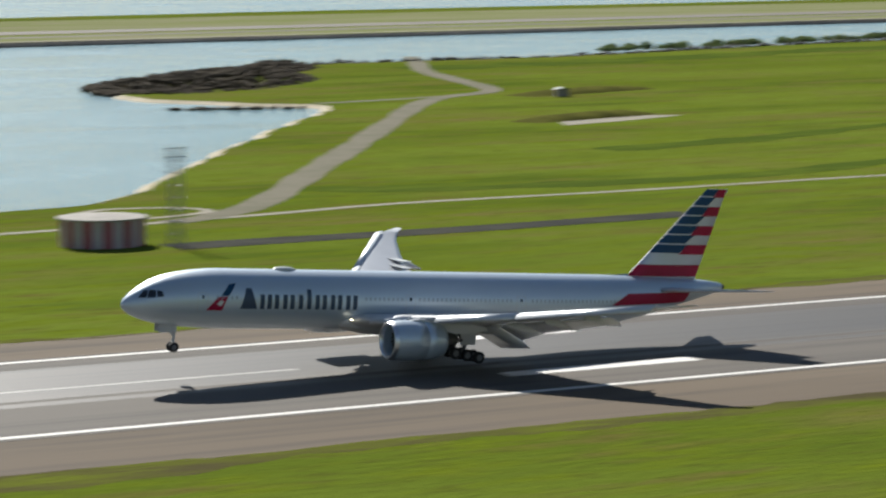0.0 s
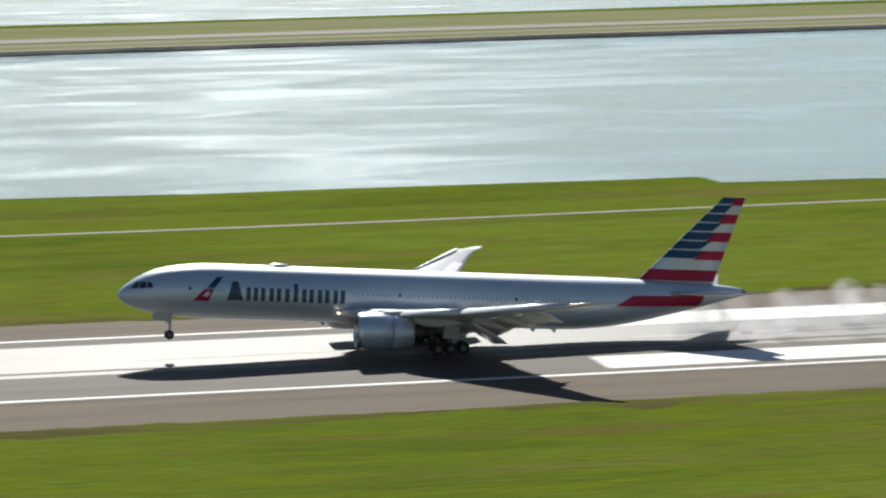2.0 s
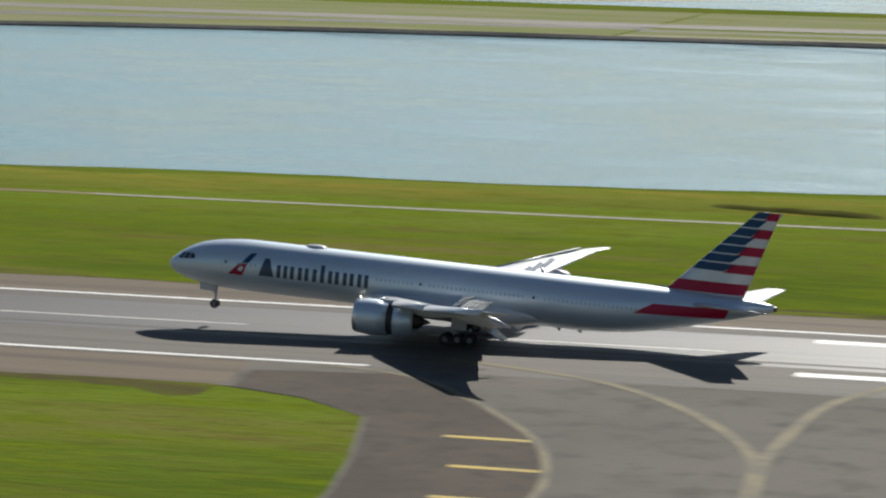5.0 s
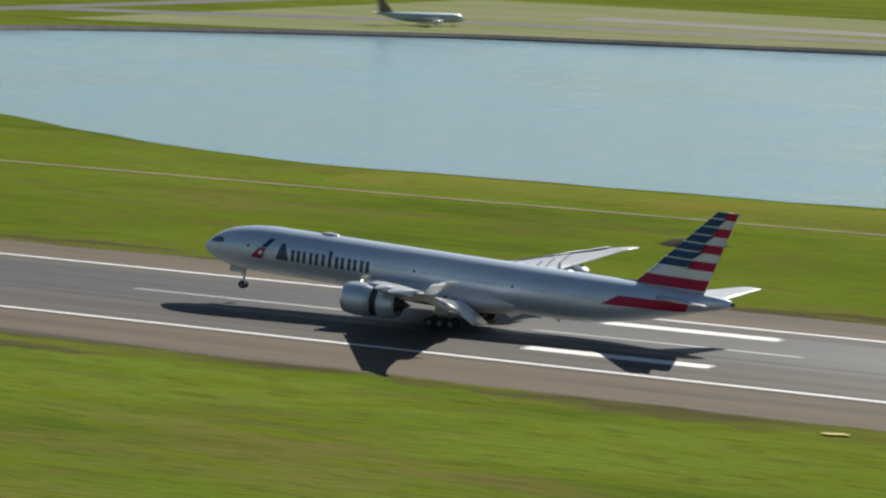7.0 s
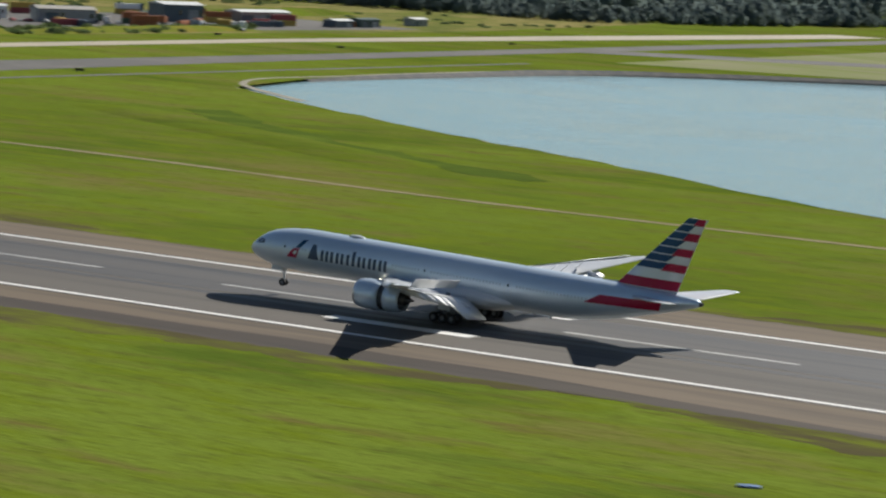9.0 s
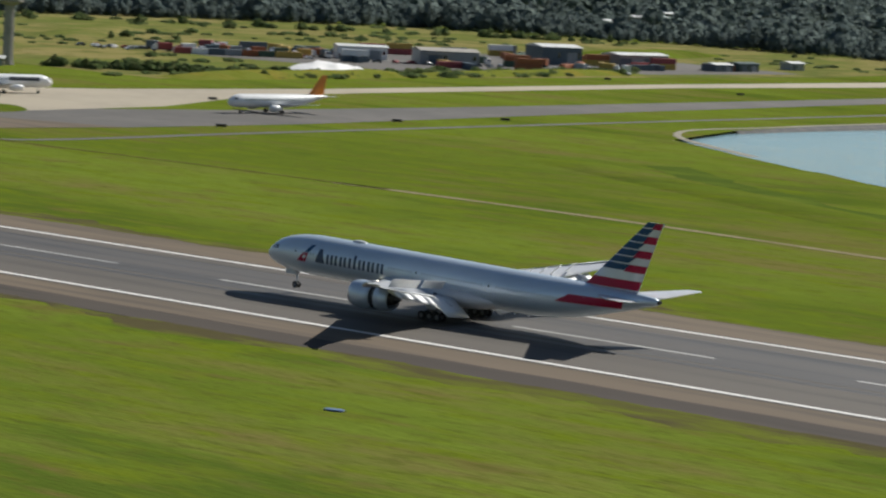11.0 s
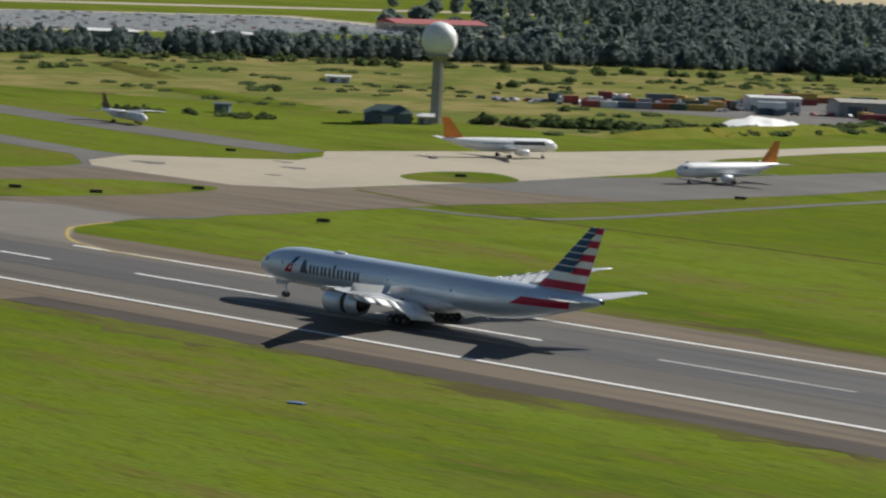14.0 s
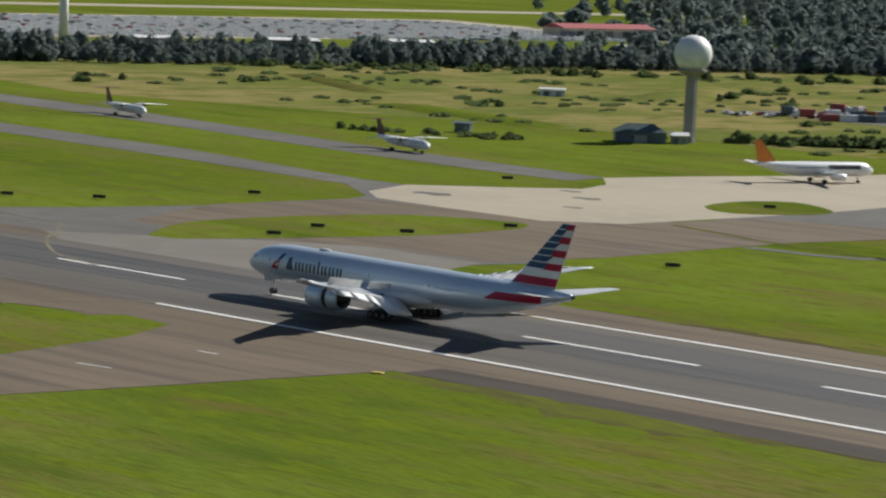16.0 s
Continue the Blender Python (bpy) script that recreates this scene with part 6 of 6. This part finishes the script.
# ---- tyre smoke of the touchdown ----
def smoke_material():
    m = bpy.data.materials.new("thin_tyre_smoke")
    m.use_nodes = True
    n, link = m.node_tree.nodes, m.node_tree.links.new
    n.remove(n["Principled BSDF"])
    clear, grey, lit, both, mix = n.new("ShaderNodeBsdfTransparent"), n.new("ShaderNodeBsdfDiffuse"), n.new("ShaderNodeBsdfTranslucent"), n.new("ShaderNodeMixShader"), n.new("ShaderNodeMixShader")
    grey.inputs[0].default_value = lit.inputs[0].default_value = (0.9, 0.91, 0.93, 1)
    both.inputs[0].default_value = 0.6
    link(grey.outputs[0], both.inputs[1])
    link(lit.outputs[0], both.inputs[2])
    cloud, ramp = n.new("ShaderNodeTexNoise"), n.new("ShaderNodeMapRange")
    place = n.new("ShaderNodeTexCoord")
    link(place.outputs["Object"], cloud.inputs["Vector"])
    cloud.inputs["Scale"].default_value, cloud.inputs["Detail"].default_value = 0.35, 3
    ramp.inputs["From Min"].default_value, ramp.inputs["From Max"].default_value, ramp.inputs["To Max"].default_value = 0.30, 0.75, 0.20
    link(cloud.outputs["Fac"], ramp.inputs["Value"])
    link(ramp.outputs[0], mix.inputs[0])
    link(clear.outputs[0], mix.inputs[1])
    link(both.outputs[0], mix.inputs[2])
    link(mix.outputs[0], n["Material Output"].inputs[0])
    return m


SMOKE = smoke_material()
PUFFS = []
rs = random.Random(9)
for i in range(51):
    bm = bmesh.new()
    bmesh.ops.create_icosphere(bm, subdivisions=2, radius=rs.uniform(1.4, 2.4))
    for v in bm.verts:
        v.co *= 1 + 0.35 * noise.noise(v.co * 0.5 + Vector((i * 7.0, 0, 0)))
    puff = tagged(part("smoke_puff", bm, SMOKE, None, soft=True), "thin white puff of tyre smoke over the runway", "smoke", "tyre smoke")
    PUFFS.append((puff, 0.42 + 0.026 * i if i < 44 else 12.36 + 0.03 * (i - 44), rs.choice((-5.5, 5.5)), rs.uniform(0, 7), rs.uniform(0.6, 2.6), rs.uniform(-2.5, 2.5)))


# ---- motion ----
def motions():
    rows = []
    for t, x, z, pitch, bank in ROLLOUT:
        m = pose(x, ROLLOUT_Y, z + 0.085) @ pose(0, 0, 0, 0, pitch, 0) @ pose(0, 0, 3, bank) @ pose(0, 0, -3)
        rows.append((t, m))
    walk(AIRLINER, rows)
    for bogie, gy in MOVERS["bogie"]:
        walk(bogie, [(t, pose(0, gy, 0.66, 0, (-pitch if z < 0.3 else 9.0), 0)) for t, x, z, pitch, bank in ROLLOUT])
    for panel, x, y, z, turn in MOVERS["spoiler"]:
        walk(panel, [(t, pose(x, y, z, 0, 0, turn) @ pose(0, 0, 0, 0, a, 0)) for t, a in ((0, 4), (0.6, 4), (1.1, -8), (1.6, -24), (2.2, -34), (4.4, -36), (6.2, -46), (SHOT, -46))])
    for wing, side in MOVERS["wing"]:
        hinge = pose(0, side * 3.0, 4.0)
        walk(wing, [(t, hinge @ pose(0, 0, 0, side * up, 0, 0) @ hinge.inverted()) for t, up in ((0, 2.8), (1.0, 2.6), (2.2, 1.0), (3.5, 0.2), (4.5, 0), (SHOT, 0))])
    for sleeve in MOVERS["sleeve"]:
        walk(sleeve, [(t, pose(d, 0, 0)) for t, d in ((0, 0), (3.9, 0), (4.4, 0.3), (5.2, 0.85), (6.0, 0.95), (SHOT, 0.95))])
    for puff, start, gy, back, rise, drift in PUFFS:
        at = lambda t: np.interp(t, [q[0] for q in ROLLOUT], [q[1] for q in ROLLOUT])
        inside = lambda t: pose(at(t) + 4, ROLLOUT_Y, 5.6)
        keys = [(t, inside(t)) for t in [0.0, 0.2] + [0.5 * j for j in range(1, 26)] if t < start - 0.05] + [(start, inside(start)), (start + 0.14, pose(at(start) + 1.5 - back * 0.3, ROLLOUT_Y + gy, 1.1))]
        keys += [(start + dt, pose(at(start) - back * 0.4 - 3.0 * dt, ROLLOUT_Y + gy + drift * dt, 1.1 + rise * dt ** 0.7, 0, 0, 25 * dt)) for dt in ((0.6, 1.2, 2.4) if start < 12 else (0.35, 0.65))]
        keys += [(start + (3.1 if start < 12 else 0.9), pose(at(start) - 10, ROLLOUT_Y + gy + drift * 3, -4.5, 0, 0, 65)), (max(SHOT, start + 3.4), pose(at(start) - 11, ROLLOUT_Y + gy + drift * 3, -4.5, 0, 0, 80))]
        walk(puff, keys)
    walk(JET_A, [(t, pose(-1098 + 0.9 * t * 0.6, 232 + 4.8 * t, 0.05, 0, 0, 248)) for t in (0, 8, SHOT)])
    walk(JET_B, [(t, pose(-1014 + 0.4 * t, 402 - 7.6 * t, 0.05, 0, 0, 80)) for t in (0, 8, SHOT)])
    walk(JET_C, [(t, pose(-846 + 0.5 * t, 808 + 0.6 * t, 0.05, 0, 0, 231)) for t in (0, 8, SHOT)])
    walk(PROP_A, [(t, pose(-1224 + 8.5 * (t - 14.2), 273.5 - 2.1 * (t - 14.2), 0.05, 0, 0, 166)) for t in (0, 8, SHOT)])
    walk(PROP_B, [(t, pose(-1352 + 8.5 * (t - 15.75), 283.5 - 2.1 * (t - 15.75), 0.05, 0, 0, 166)) for t in (0, 8, SHOT)])


motions()
